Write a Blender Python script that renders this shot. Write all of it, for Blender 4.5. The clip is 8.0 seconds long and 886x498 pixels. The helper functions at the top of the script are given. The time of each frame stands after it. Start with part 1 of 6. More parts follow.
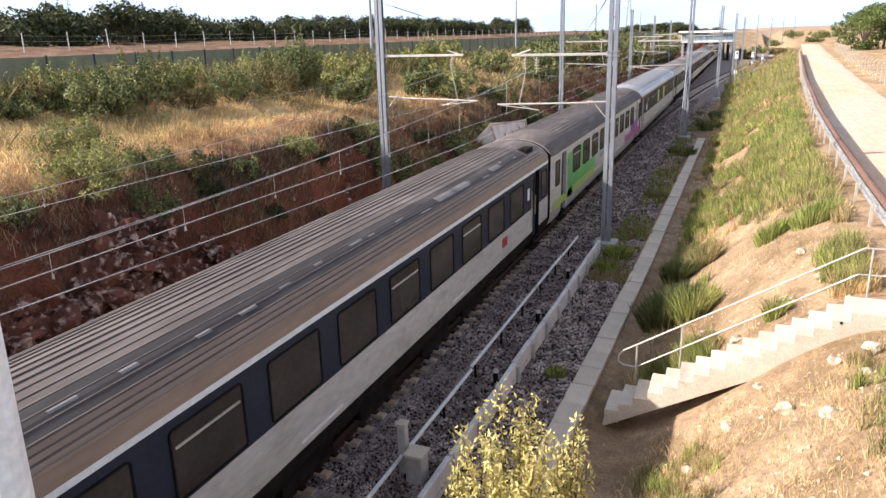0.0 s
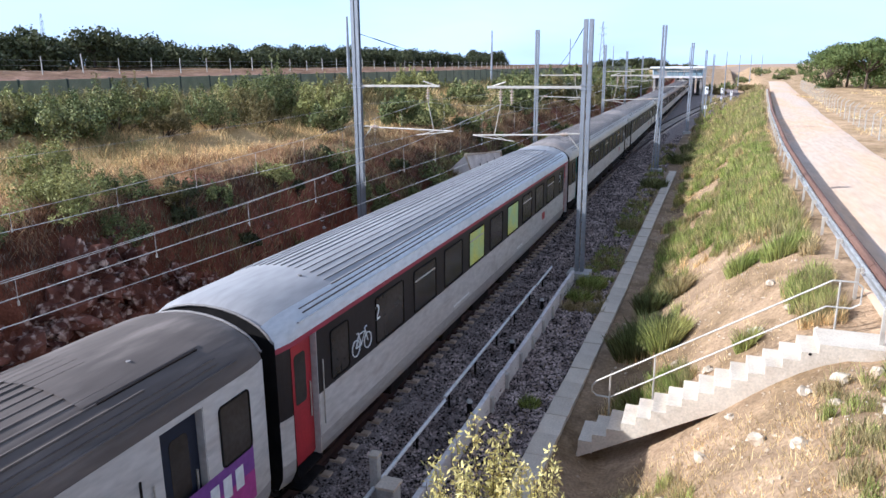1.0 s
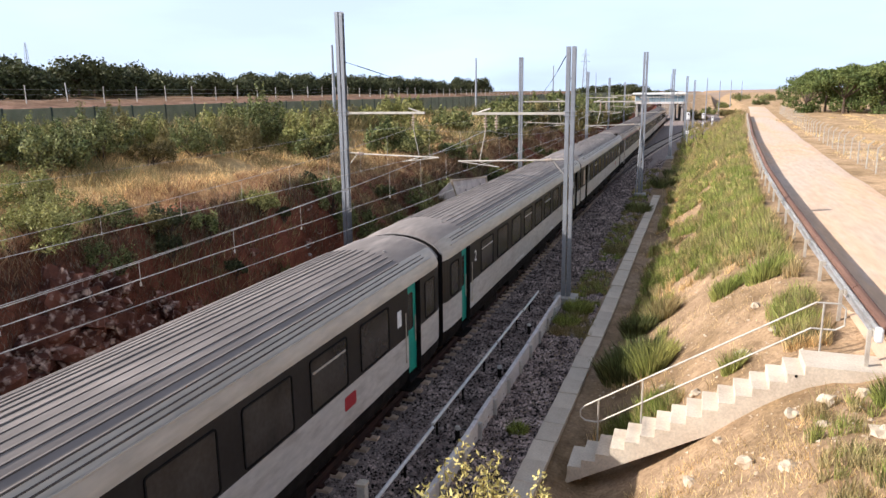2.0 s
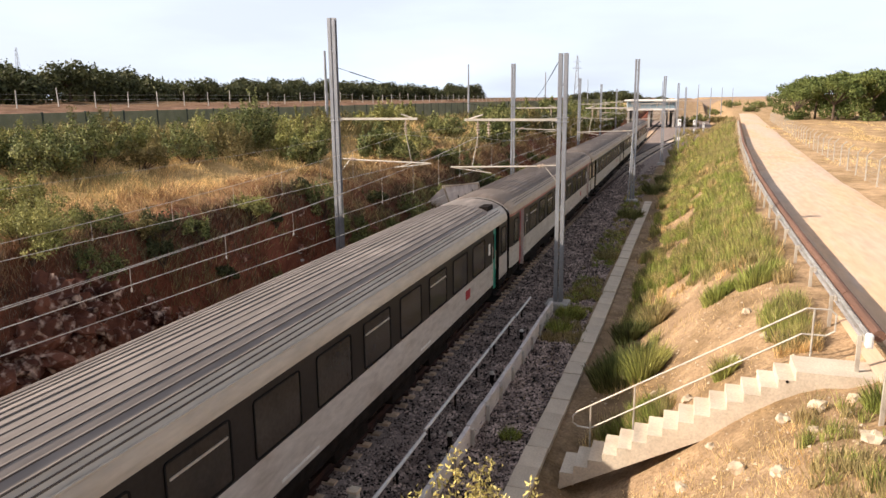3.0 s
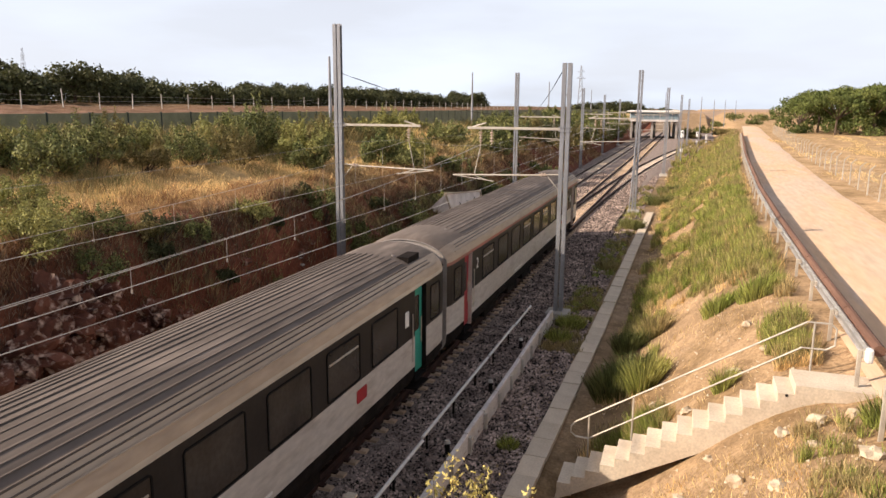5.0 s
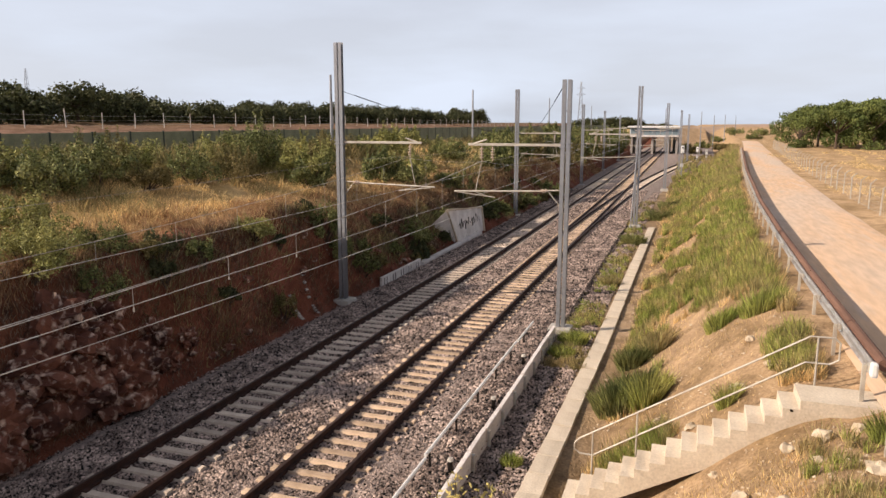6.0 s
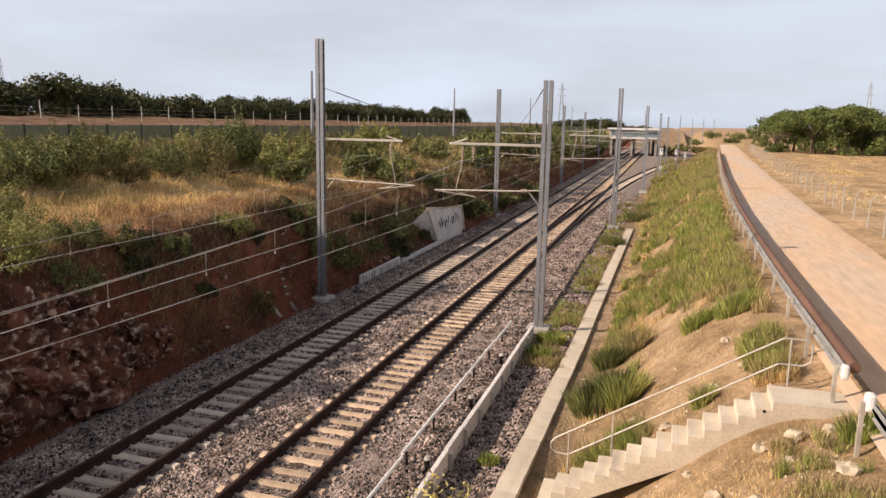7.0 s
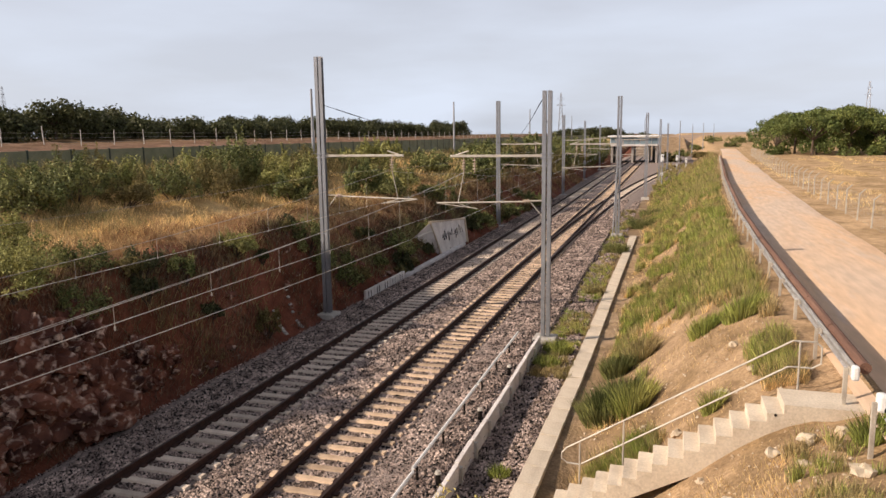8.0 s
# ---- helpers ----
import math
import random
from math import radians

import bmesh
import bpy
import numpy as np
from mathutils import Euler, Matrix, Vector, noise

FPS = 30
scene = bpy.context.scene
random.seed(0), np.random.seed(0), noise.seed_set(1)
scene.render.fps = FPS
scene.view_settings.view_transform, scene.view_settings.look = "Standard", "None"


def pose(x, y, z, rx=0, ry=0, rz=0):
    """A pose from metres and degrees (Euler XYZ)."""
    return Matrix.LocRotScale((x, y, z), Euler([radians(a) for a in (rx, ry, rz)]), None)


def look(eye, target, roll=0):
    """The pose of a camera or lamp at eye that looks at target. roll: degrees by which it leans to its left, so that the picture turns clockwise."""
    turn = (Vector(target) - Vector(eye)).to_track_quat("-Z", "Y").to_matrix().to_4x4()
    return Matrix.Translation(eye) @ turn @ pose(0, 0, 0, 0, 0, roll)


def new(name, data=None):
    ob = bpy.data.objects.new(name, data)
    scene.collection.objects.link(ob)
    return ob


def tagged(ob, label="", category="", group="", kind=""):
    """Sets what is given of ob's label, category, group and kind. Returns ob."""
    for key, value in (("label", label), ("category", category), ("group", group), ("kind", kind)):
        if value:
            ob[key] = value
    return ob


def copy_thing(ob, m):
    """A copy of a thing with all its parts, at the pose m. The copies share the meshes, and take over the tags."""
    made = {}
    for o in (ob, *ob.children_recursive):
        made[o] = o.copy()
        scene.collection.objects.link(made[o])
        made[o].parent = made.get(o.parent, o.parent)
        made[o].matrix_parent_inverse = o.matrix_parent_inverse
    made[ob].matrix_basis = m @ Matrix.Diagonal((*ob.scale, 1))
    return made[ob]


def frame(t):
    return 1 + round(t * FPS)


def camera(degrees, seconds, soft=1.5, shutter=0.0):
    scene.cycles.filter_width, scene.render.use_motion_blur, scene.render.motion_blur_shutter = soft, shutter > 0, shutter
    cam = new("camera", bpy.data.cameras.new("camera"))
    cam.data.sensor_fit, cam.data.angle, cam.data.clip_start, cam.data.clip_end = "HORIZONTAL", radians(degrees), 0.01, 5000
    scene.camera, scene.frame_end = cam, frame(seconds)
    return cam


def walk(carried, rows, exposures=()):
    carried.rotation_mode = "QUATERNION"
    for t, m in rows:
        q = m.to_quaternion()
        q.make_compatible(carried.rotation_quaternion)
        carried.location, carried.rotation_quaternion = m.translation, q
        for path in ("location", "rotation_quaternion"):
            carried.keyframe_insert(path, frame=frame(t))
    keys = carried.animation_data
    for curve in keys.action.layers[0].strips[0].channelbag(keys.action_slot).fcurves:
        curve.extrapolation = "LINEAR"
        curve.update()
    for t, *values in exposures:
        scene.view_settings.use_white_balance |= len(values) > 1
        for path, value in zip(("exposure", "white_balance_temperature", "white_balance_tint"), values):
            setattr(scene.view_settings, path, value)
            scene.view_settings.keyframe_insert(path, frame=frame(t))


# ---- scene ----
# The camera stands on a road bridge over a railway cutting; y runs along the tracks, rail tops are at z = 0.
EYE = (0.0, 0.0, 7.9)
cam = camera(63.0, 8.0)
TURNS = [(0.0, 73.53, 1.45, 21.90), (0.5, 75.84, 1.75, 19.12), (1.0, 75.81, 0.45, 20.10), (1.5, 77.14, 0.66, 19.38),
         (3.0, 78.29, 0.55, 18.35), (3.5, 79.02, 0.70, 17.60), (4.0, 79.16, 0.48, 17.24), (4.2, 79.26, 0.34, 17.77),
         (5.3, 78.78, -0.53, 18.72), (5.5, 78.96, -0.60, 18.80), (6.0, 80.16, -0.05, 18.69), (6.5, 80.13, 0.29, 17.83),
         (7.0, 80.07, -1.05, 17.22), (7.5, 81.16, 0.72, 16.42), (8.0, 81.09, 0.76, 17.24)]
walk(cam, [(t, pose(*EYE, rx, ry, rz)) for t, rx, ry, rz in TURNS],
     exposures=[(0.0, 1.09, 5500, 15), (0.3, 0.98, 5150, 13), (0.5, 0.94, 4750, 12), (1.0, 0.88, 4800, 13), (1.5, 0.82, 4950, 13), (1.7, 0.80, 5200, 14), (2.8, 0.76, 6050, 15), (3.0, 0.76, 6250, 16), (4.2, 0.68, 6400, 18), (5.3, 0.60, 6500, 18), (6.0, 0.36, 6400, 18), (8.0, 0.30, 6400, 18)])

# ---- light ----
SUN_AZ, SUN_EL = radians(29), radians(30)       # the way the light travels, from +x towards +y, and its height
sun_from = Vector((-math.cos(SUN_AZ) * math.cos(SUN_EL), -math.sin(SUN_AZ) * math.cos(SUN_EL), math.sin(SUN_EL)))
world = bpy.data.worlds.new("world")
scene.world = world
world.use_nodes = True
wn, wl = world.node_tree.nodes, world.node_tree.links
sky = wn.new("ShaderNodeTexSky")
sky.sky_type = "NISHITA"
sky.sun_disc = False
sky.sun_elevation = SUN_EL
sky.sun_rotation = math.atan2(sun_from.x, sun_from.y)
sky.air_density, sky.dust_density, sky.ozone_density = 1.0, 1.5, 1.0
# thin high cloud over the whole sky
tc = wn.new("ShaderNodeTexCoord")
mp = wn.new("ShaderNodeMapping")
mp.inputs["Scale"].default_value = (1.5, 1.5, 7.0)
wl.new(tc.outputs["Generated"], mp.inputs["Vector"])
cn = wn.new("ShaderNodeTexNoise")
cn.inputs["Scale"].default_value, cn.inputs["Detail"].default_value = 1.7, 6.0
wl.new(mp.outputs["Vector"], cn.inputs["Vector"])
sep = wn.new("ShaderNodeSeparateXYZ")
wl.new(tc.outputs["Generated"], sep.inputs[0])
hz = wn.new("ShaderNodeMapRange")               # haze: thick at the horizon, thin overhead
hz.inputs[1].default_value, hz.inputs[2].default_value = 0.05, 0.48
hz.inputs[3].default_value, hz.inputs[4].default_value = 0.97, 0.03
wl.new(sep.outputs[2], hz.inputs[0])
cl = wn.new("ShaderNodeMapRange")
cl.inputs[1].default_value, cl.inputs[2].default_value = 0.40, 0.72
cl.inputs[3].default_value, cl.inputs[4].default_value = 0.60, 1.14
wl.new(cn.outputs["Fac"], cl.inputs[0])
ml = wn.new("ShaderNodeMath")
ml.operation, ml.use_clamp = "MULTIPLY", True
wl.new(hz.outputs[0], ml.inputs[0])
wl.new(cl.outputs[0], ml.inputs[1])
mx = wn.new("ShaderNodeMix")
mx.data_type = "RGBA"
mx.inputs[7].default_value = (5.95, 6.75, 7.4, 1)
wl.new(ml.outputs[0], mx.inputs[0])
pale = wn.new("ShaderNodeHueSaturation")        # dusty air takes the depth out of the blue
pale.inputs["Saturation"].default_value = 0.28
wl.new(sky.outputs["Color"], pale.inputs["Color"])
wl.new(pale.outputs["Color"], mx.inputs[6])
wl.new(mx.outputs[2], wn["Background"].inputs["Color"])
wn["Background"].inputs["Strength"].default_value = 0.099
sun = new("sun", bpy.data.lights.new("sun", "SUN"))
sun.data.energy, sun.data.angle, sun.data.color = 4.8, radians(0.6), (1.0, 0.86, 0.66)
sun.matrix_world = look(sun_from * 60, (0, 0, 0))

# ---- materials ----
def mat(name, base, second=None, scale=3.0, rough=0.8, metal=0.0, bump=0.0, bump_scale=30.0, third=None, island=0.0, random_ob=0.0, spec=0.3, stretch=(1, 1, 1), amount=(0.38, 0.66), trans=0.0):
    """A surface of up to three colours mixed by two noises, with fine relief and brightness varied by island or by object."""
    m = bpy.data.materials.new(name)
    m.use_nodes = True
    n, l = m.node_tree.nodes, m.node_tree.links
    b = n["Principled BSDF"]
    b.inputs["Roughness"].default_value, b.inputs["Metallic"].default_value = rough, metal
    b.inputs["Specular IOR Level"].default_value = spec
    g = n.new("ShaderNodeNewGeometry")
    tcn = n.new("ShaderNodeTexCoord")
    mpn = n.new("ShaderNodeMapping")
    mpn.inputs["Scale"].default_value = stretch
    l.new(tcn.outputs["Object"], mpn.inputs["Vector"])

    def noise_fac(sc, lo, hi, detail=6.0):
        t = n.new("ShaderNodeTexNoise")
        t.inputs["Scale"].default_value, t.inputs["Detail"].default_value = sc, detail
        l.new(mpn.outputs["Vector"], t.inputs["Vector"])
        r = n.new("ShaderNodeMapRange")
        r.inputs[1].default_value, r.inputs[2].default_value = lo, hi
        l.new(t.outputs["Fac"], r.inputs[0])
        return r.outputs[0]

    def mix(fac, a, c, kind="MIX"):
        x = n.new("ShaderNodeMix")
        x.data_type, x.blend_type = "RGBA", kind
        for socket, v in ((x.inputs[0], fac), (x.inputs[6], a), (x.inputs[7], c)):
            if isinstance(v, (int, float)):
                socket.default_value = v
            elif isinstance(v, tuple):
                socket.default_value = (*v, 1)
            else:
                l.new(v, socket)
        return x.outputs[2]

    col = base
    if second:
        col = mix(noise_fac(scale, *amount), base, second)
    if third:
        col = mix(noise_fac(scale * 5.3, 0.52, 0.70), col, third)
    if second:
        col = mix(0.35, col, mix(noise_fac(scale * 14, 0.3, 0.7), (0.55, 0.55, 0.55), (1.25, 1.25, 1.25)), "MULTIPLY")
    for on, out in ((island, g.outputs["Random Per Island"]), (random_ob, None)):
        if on:
            if out is None:
                out = n.new("ShaderNodeObjectInfo").outputs["Random"]
            r = n.new("ShaderNodeMapRange")
            r.inputs[3].default_value, r.inputs[4].default_value = 1 - on, 1 + on
            l.new(out, r.inputs[0])
            h = n.new("ShaderNodeHueSaturation")
            l.new(r.outputs[0], h.inputs["Value"])
            if isinstance(col, tuple):
                h.inputs["Color"].default_value = (*col, 1)
            else:
                l.new(col, h.inputs["Color"])
            col = h.outputs["Color"]
    if isinstance(col, tuple):
        b.inputs["Base Color"].default_value = (*col, 1)
    else:
        l.new(col, b.inputs["Base Color"])
    if bump:
        t = n.new("ShaderNodeTexNoise")
        t.inputs["Scale"].default_value, t.inputs["Detail"].default_value = bump_scale, 8.0
        l.new(mpn.outputs["Vector"], t.inputs["Vector"])
        bp = n.new("ShaderNodeBump")
        bp.inputs["Strength"].default_value, bp.inputs["Distance"].default_value = min(1.0, bump), 0.04
        l.new(t.outputs["Fac"], bp.inputs["Height"])
        l.new(bp.outputs["Normal"], b.inputs["Normal"])
    if trans:
        tr = n.new("ShaderNodeBsdfTranslucent")
        ms = n.new("ShaderNodeMixShader")
        ms.inputs[0].default_value = trans
        if isinstance(col, tuple):
            tr.inputs["Color"].default_value = (*col, 1)
        else:
            l.new(col, tr.inputs["Color"])
        l.new(b.outputs[0], ms.inputs[1])
        l.new(tr.outputs[0], ms.inputs[2])
        l.new(ms.outputs[0], n["Material Output"].inputs["Surface"])
    return m


def ground_mat():
    """Soil by strips across the line: dry grass on the left plateau, red earth in the cutting, sandy earth on the right bank, stubble beyond."""
    m = bpy.data.materials.new("ground_soil")
    m.use_nodes = True
    n, l = m.node_tree.nodes, m.node_tree.links
    b = n["Principled BSDF"]
    b.inputs["Roughness"].default_value, b.inputs["Specular IOR Level"].default_value = 0.95, 0.1
    g = n.new("ShaderNodeNewGeometry")
    sx = n.new("ShaderNodeSeparateXYZ")
    l.new(g.outputs["Position"], sx.inputs[0])

    def tex(scale, detail=8.0):
        t = n.new("ShaderNodeTexNoise")
        t.inputs["Scale"].default_value, t.inputs["Detail"].default_value = scale, detail
        l.new(g.outputs["Position"], t.inputs["Vector"])
        return t.outputs["Fac"]

    wob = n.new("ShaderNodeMath")
    wob.operation = "MULTIPLY_ADD"
    l.new(tex(0.35), wob.inputs[0])
    wob.inputs[1].default_value = 5.0
    l.new(sx.outputs[0], wob.inputs[2])
    r = n.new("ShaderNodeMapRange")
    r.inputs[1].default_value, r.inputs[2].default_value = -97.5, 22.5
    l.new(wob.outputs[0], r.inputs[0])
    ramp = n.new("ShaderNodeValToRGB")
    stops = [(-97, (0.17, 0.11, 0.06)), (-62, (0.23, 0.14, 0.10)), (-36, (0.25, 0.16, 0.11)), (-32, (0.66, 0.48, 0.25)), (-16.9, (0.62, 0.42, 0.20)),
             (-15.4, (0.22, 0.094, 0.056)), (-11.8, (0.18, 0.058, 0.038)), (-10.8, (0.28, 0.215, 0.165)), (-1.8, (0.33, 0.25, 0.18)),
             (0.5, (0.35, 0.245, 0.155)), (5.0, (0.37, 0.255, 0.155)), (9.0, (0.48, 0.33, 0.20)), (20, (0.50, 0.345, 0.20))]
    while len(ramp.color_ramp.elements) < len(stops):
        ramp.color_ramp.elements.new(0.5)
    for e, (x, c) in zip(ramp.color_ramp.elements, stops):
        e.position, e.color = (x + 97.5) / 120, (*c, 1)
    l.new(r.outputs[0], ramp.inputs[0])
    last = ramp.outputs[0]
    for scale, lo, hi, dark, light, f in ((0.45, 0.36, 0.62, (0.62, 0.60, 0.52), (1.12, 1.12, 1.12), 0.9), (2.1, 0.3, 0.7, (0.62, 0.60, 0.57), (1.2, 1.2, 1.15), 0.8), (14, 0.3, 0.7, (0.6, 0.58, 0.55), (1.3, 1.3, 1.3), 0.7)):
        k = n.new("ShaderNodeMapRange")
        k.inputs[1].default_value, k.inputs[2].default_value = lo, hi
        l.new(tex(scale), k.inputs[0])
        a = n.new("ShaderNodeMix")
        a.data_type = "RGBA"
        l.new(k.outputs[0], a.inputs[0])
        a.inputs[6].default_value, a.inputs[7].default_value = (*dark, 1), (*light, 1)
        x = n.new("ShaderNodeMix")
        x.data_type, x.blend_type = "RGBA", "MULTIPLY"
        x.inputs[0].default_value = f
        l.new(last, x.inputs[6])
        l.new(a.outputs[2], x.inputs[7])
        last = x.outputs[2]
    l.new(last, b.inputs["Base Color"])
    bp = n.new("ShaderNodeBump")
    bp.inputs["Strength"].default_value, bp.inputs["Distance"].default_value = 0.8, 0.08
    l.new(tex(9.0), bp.inputs["Height"])
    l.new(bp.outputs["Normal"], b.inputs["Normal"])
    return m


M_GROUND = ground_mat()
M_BALLAST = mat("ballast_bed", (0.37, 0.29, 0.25), (0.15, 0.115, 0.098), 7, 0.95, bump=1.0, bump_scale=22, third=(0.36, 0.31, 0.275))
M_STONE = mat("ballast_stone", (0.34, 0.262, 0.22), (0.095, 0.068, 0.058), 2, 0.9, island=1.3)
M_SLEEPER = mat("sleeper_concrete", (0.66, 0.56, 0.45), (0.50, 0.41, 0.33), 2.5, 0.9, bump=0.3, random_ob=0.25)
M_SLEEPER_OILED = mat("sleeper_concrete_oiled", (0.64, 0.48, 0.34), (0.46, 0.33, 0.22), 3.0, 0.9, bump=0.3, random_ob=0.3)
M_OILED = mat("oily_ballast", (0.085, 0.055, 0.040), (0.16, 0.11, 0.08), 6, 0.9, bump=1.0, bump_scale=22, third=(0.26, 0.19, 0.14))
M_TIMBER = mat("weathered_timber", (0.21, 0.115, 0.078), (0.15, 0.08, 0.055), 2.0, 0.85, bump=0.4, stretch=(1, 0.1, 1))
M_RAIL = mat("rail_rust", (0.060, 0.026, 0.018), (0.030, 0.015, 0.011), 4, 0.75, 0.1, bump=0.2)
M_RAILTOP = mat("rail_polished", (0.075, 0.045, 0.034), (0.05, 0.03, 0.024), 3, 0.5, 0.4, stretch=(1, 0.05, 1))
M_CONC = mat("concrete", (0.52, 0.49, 0.44), (0.38, 0.35, 0.31), 1.4, 0.9, bump=0.35, bump_scale=18, random_ob=0.12)
M_CONCW = mat("concrete_pale", (0.64, 0.55, 0.43), (0.53, 0.44, 0.335), 1.6, 0.9, bump=0.3, bump_scale=20, random_ob=0.08)
M_CONCG = mat("concrete_grey", (0.74, 0.69, 0.65), (0.58, 0.53, 0.50), 1.2, 0.9, bump=0.4, bump_scale=10)
M_GALV = mat("galvanised_steel", (0.34, 0.345, 0.36), (0.25, 0.255, 0.27), 1.5, 0.45, 0.5, stretch=(1, 1, 0.3))
M_PALE_STEEL = mat("pale_steel", (0.55, 0.50, 0.42), (0.42, 0.37, 0.31), 3, 0.5, 0.3)
M_WIRE = mat("copper_wire", (0.60, 0.56, 0.50), (0.46, 0.42, 0.37), 2, 0.4, 0.4)
M_INSUL = mat("insulator_brown", (0.52, 0.42, 0.33), (0.42, 0.3, 0.24), 6, 0.3)
M_PATH = mat("sandy_track", (0.67, 0.45, 0.28), (0.60, 0.47, 0.36), 1.0, 0.95, bump=0.2, bump_scale=60, stretch=(0.32, 0.05, 1), third=(0.62, 0.47, 0.35))
M_BARRIER = mat("barrier_zinc", (0.66, 0.65, 0.63), (0.52, 0.51, 0.49), 2, 0.45, 0.3)
M_WHITE = mat("white_paint", (0.80, 0.79, 0.76), (0.68, 0.67, 0.64), 6, 0.5)
M_FENCE = mat("green_mesh_fence", (0.20, 0.20, 0.12), (0.26, 0.25, 0.155), 1.5, 0.8)
M_FENCE_POST = mat("dark_green_post", (0.03, 0.045, 0.035), (0.05, 0.06, 0.045), 5, 0.6)
M_ROCK = mat("red_limestone", (0.22, 0.088, 0.055), (0.04, 0.014, 0.010), 0.75, 0.95, bump=1.0, bump_scale=6, third=(0.62, 0.46, 0.36))
M_BOULDER = mat("pale_limestone", (0.55, 0.46, 0.34), (0.42, 0.31, 0.2), 2, 0.95, bump=0.8, bump_scale=9)
M_BARK = mat("bark", (0.12, 0.085, 0.06), (0.07, 0.05, 0.035), 5, 0.95, bump=0.6, stretch=(1, 1, 0.25))
M_LEAF_OAK = mat("oak_leaves", (0.058, 0.066, 0.026), (0.105, 0.105, 0.04), 0.25, 0.7, island=0.5, trans=0.25)
M_LEAF_PINE = mat("pine_needles", (0.085, 0.115, 0.03), (0.16, 0.18, 0.045), 0.35, 0.7, island=0.45, trans=0.2)
M_LEAF_BUSH = mat("bush_leaves", (0.115, 0.135, 0.042), (0.24, 0.235, 0.08), 0.7, 0.7, island=0.8, trans=0.12)
M_LEAF_LIGHT = mat("light_bush_leaves", (0.23, 0.235, 0.07), (0.36, 0.325, 0.11), 0.8, 0.7, island=0.6, trans=0.15)
M_LEAF_OLIVE = mat("olive_scrub_leaves", (0.16, 0.14, 0.05), (0.26, 0.20, 0.08), 0.8, 0.8, island=0.6, trans=0.25)
M_LEAF_YELLOW = mat("yellow_shrub_leaves", (0.70, 0.58, 0.22), (0.52, 0.46, 0.15), 1.5, 0.7, island=0.45, trans=0.3)
M_GRASS_DRY = mat("dry_grass", (0.82, 0.63, 0.32), (0.66, 0.46, 0.21), 0.6, 0.85, island=0.6, trans=0.45)
M_GRASS_GREEN = mat("green_grass", (0.26, 0.31, 0.065), (0.43, 0.41, 0.125), 0.5, 0.8, island=0.75, trans=0.3)
M_GRASS_MIX = mat("olive_weeds", (0.30, 0.27, 0.11), (0.42, 0.32, 0.15), 0.4, 0.85, island=0.65, trans=0.25)
M_DARK = mat("underframe_black", (0.012, 0.010, 0.009), (0.024, 0.019, 0.017), 3, 0.9, bump=0.2, spec=0.05)
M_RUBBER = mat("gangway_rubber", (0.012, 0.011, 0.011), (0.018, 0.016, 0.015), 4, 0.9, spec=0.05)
M_ROOF = mat("coach_roof_grey", (0.25, 0.215, 0.19), (0.19, 0.162, 0.143), 0.5, 0.7, 0.0, stretch=(1, 0.18, 1), third=(0.31, 0.265, 0.232))
M_ROOFD = mat("coach_roof_brown", (0.15, 0.121, 0.102), (0.105, 0.084, 0.071), 0.5, 0.75, 0.0, stretch=(1, 0.18, 1), third=(0.20, 0.163, 0.138))
M_ROOFK = mat("coach_roof_shade", (0.075, 0.063, 0.057), (0.052, 0.043, 0.039), 0.5, 0.75, 0.0, stretch=(1, 0.18, 1), third=(0.11, 0.092, 0.082))
M_ROOFL = mat("coach_roof_pale", (0.36, 0.34, 0.33), (0.28, 0.265, 0.257), 0.5, 0.5, 0.1, stretch=(1, 0.18, 1))
M_ROOFP = mat("roof_patch_paint", (0.25, 0.225, 0.21), (0.19, 0.17, 0.155), 2, 0.7)
M_GLASS = mat("tinted_coach_glass", (0.040, 0.032, 0.026), (0.065, 0.052, 0.041), 0.8, 0.15, spec=0.3)
M_FROST = mat("frosted_pane", (0.60, 0.46, 0.32), (0.52, 0.40, 0.28), 2, 0.35)
M_LGREY = mat("coach_light_grey", (0.55, 0.51, 0.465), (0.47, 0.43, 0.385), 0.7, 0.4, stretch=(1, 0.3, 1), third=(0.42, 0.375, 0.33))
M_PALE = mat("coach_pale_grey", (0.68, 0.67, 0.66), (0.58, 0.57, 0.56), 0.7, 0.4, stretch=(1, 0.3, 1))
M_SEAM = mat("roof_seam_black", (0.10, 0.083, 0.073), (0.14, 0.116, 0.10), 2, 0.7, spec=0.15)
M_SKIRT = mat("coach_skirt_grey", (0.36, 0.33, 0.30), (0.28, 0.25, 0.23), 1.0, 0.5, stretch=(1, 0.3, 1))
M_BLUE = mat("coach_navy", (0.018, 0.022, 0.036), (0.028, 0.031, 0.046), 0.8, 0.45, spec=0.15)
M_BROWN = mat("coach_dark_brown", (0.022, 0.018, 0.016), (0.032, 0.026, 0.023), 0.8, 0.45, spec=0.15)
M_PLUM = mat("coach_plum_black", (0.022, 0.018, 0.018), (0.032, 0.026, 0.025), 0.8, 0.45, spec=0.15)
M_BEIGE = mat("coach_beige", (0.56, 0.485, 0.39), (0.46, 0.385, 0.30), 0.6, 0.5, stretch=(1, 0.2, 1))
M_TAN = mat("coach_grimy_tan", (0.48, 0.375, 0.275), (0.38, 0.285, 0.20), 0.6, 0.6, stretch=(1, 0.2, 1))
M_UMBER = mat("coach_grimy_umber", (0.30, 0.21, 0.145), (0.22, 0.15, 0.105), 0.6, 0.6, stretch=(1, 0.2, 1))
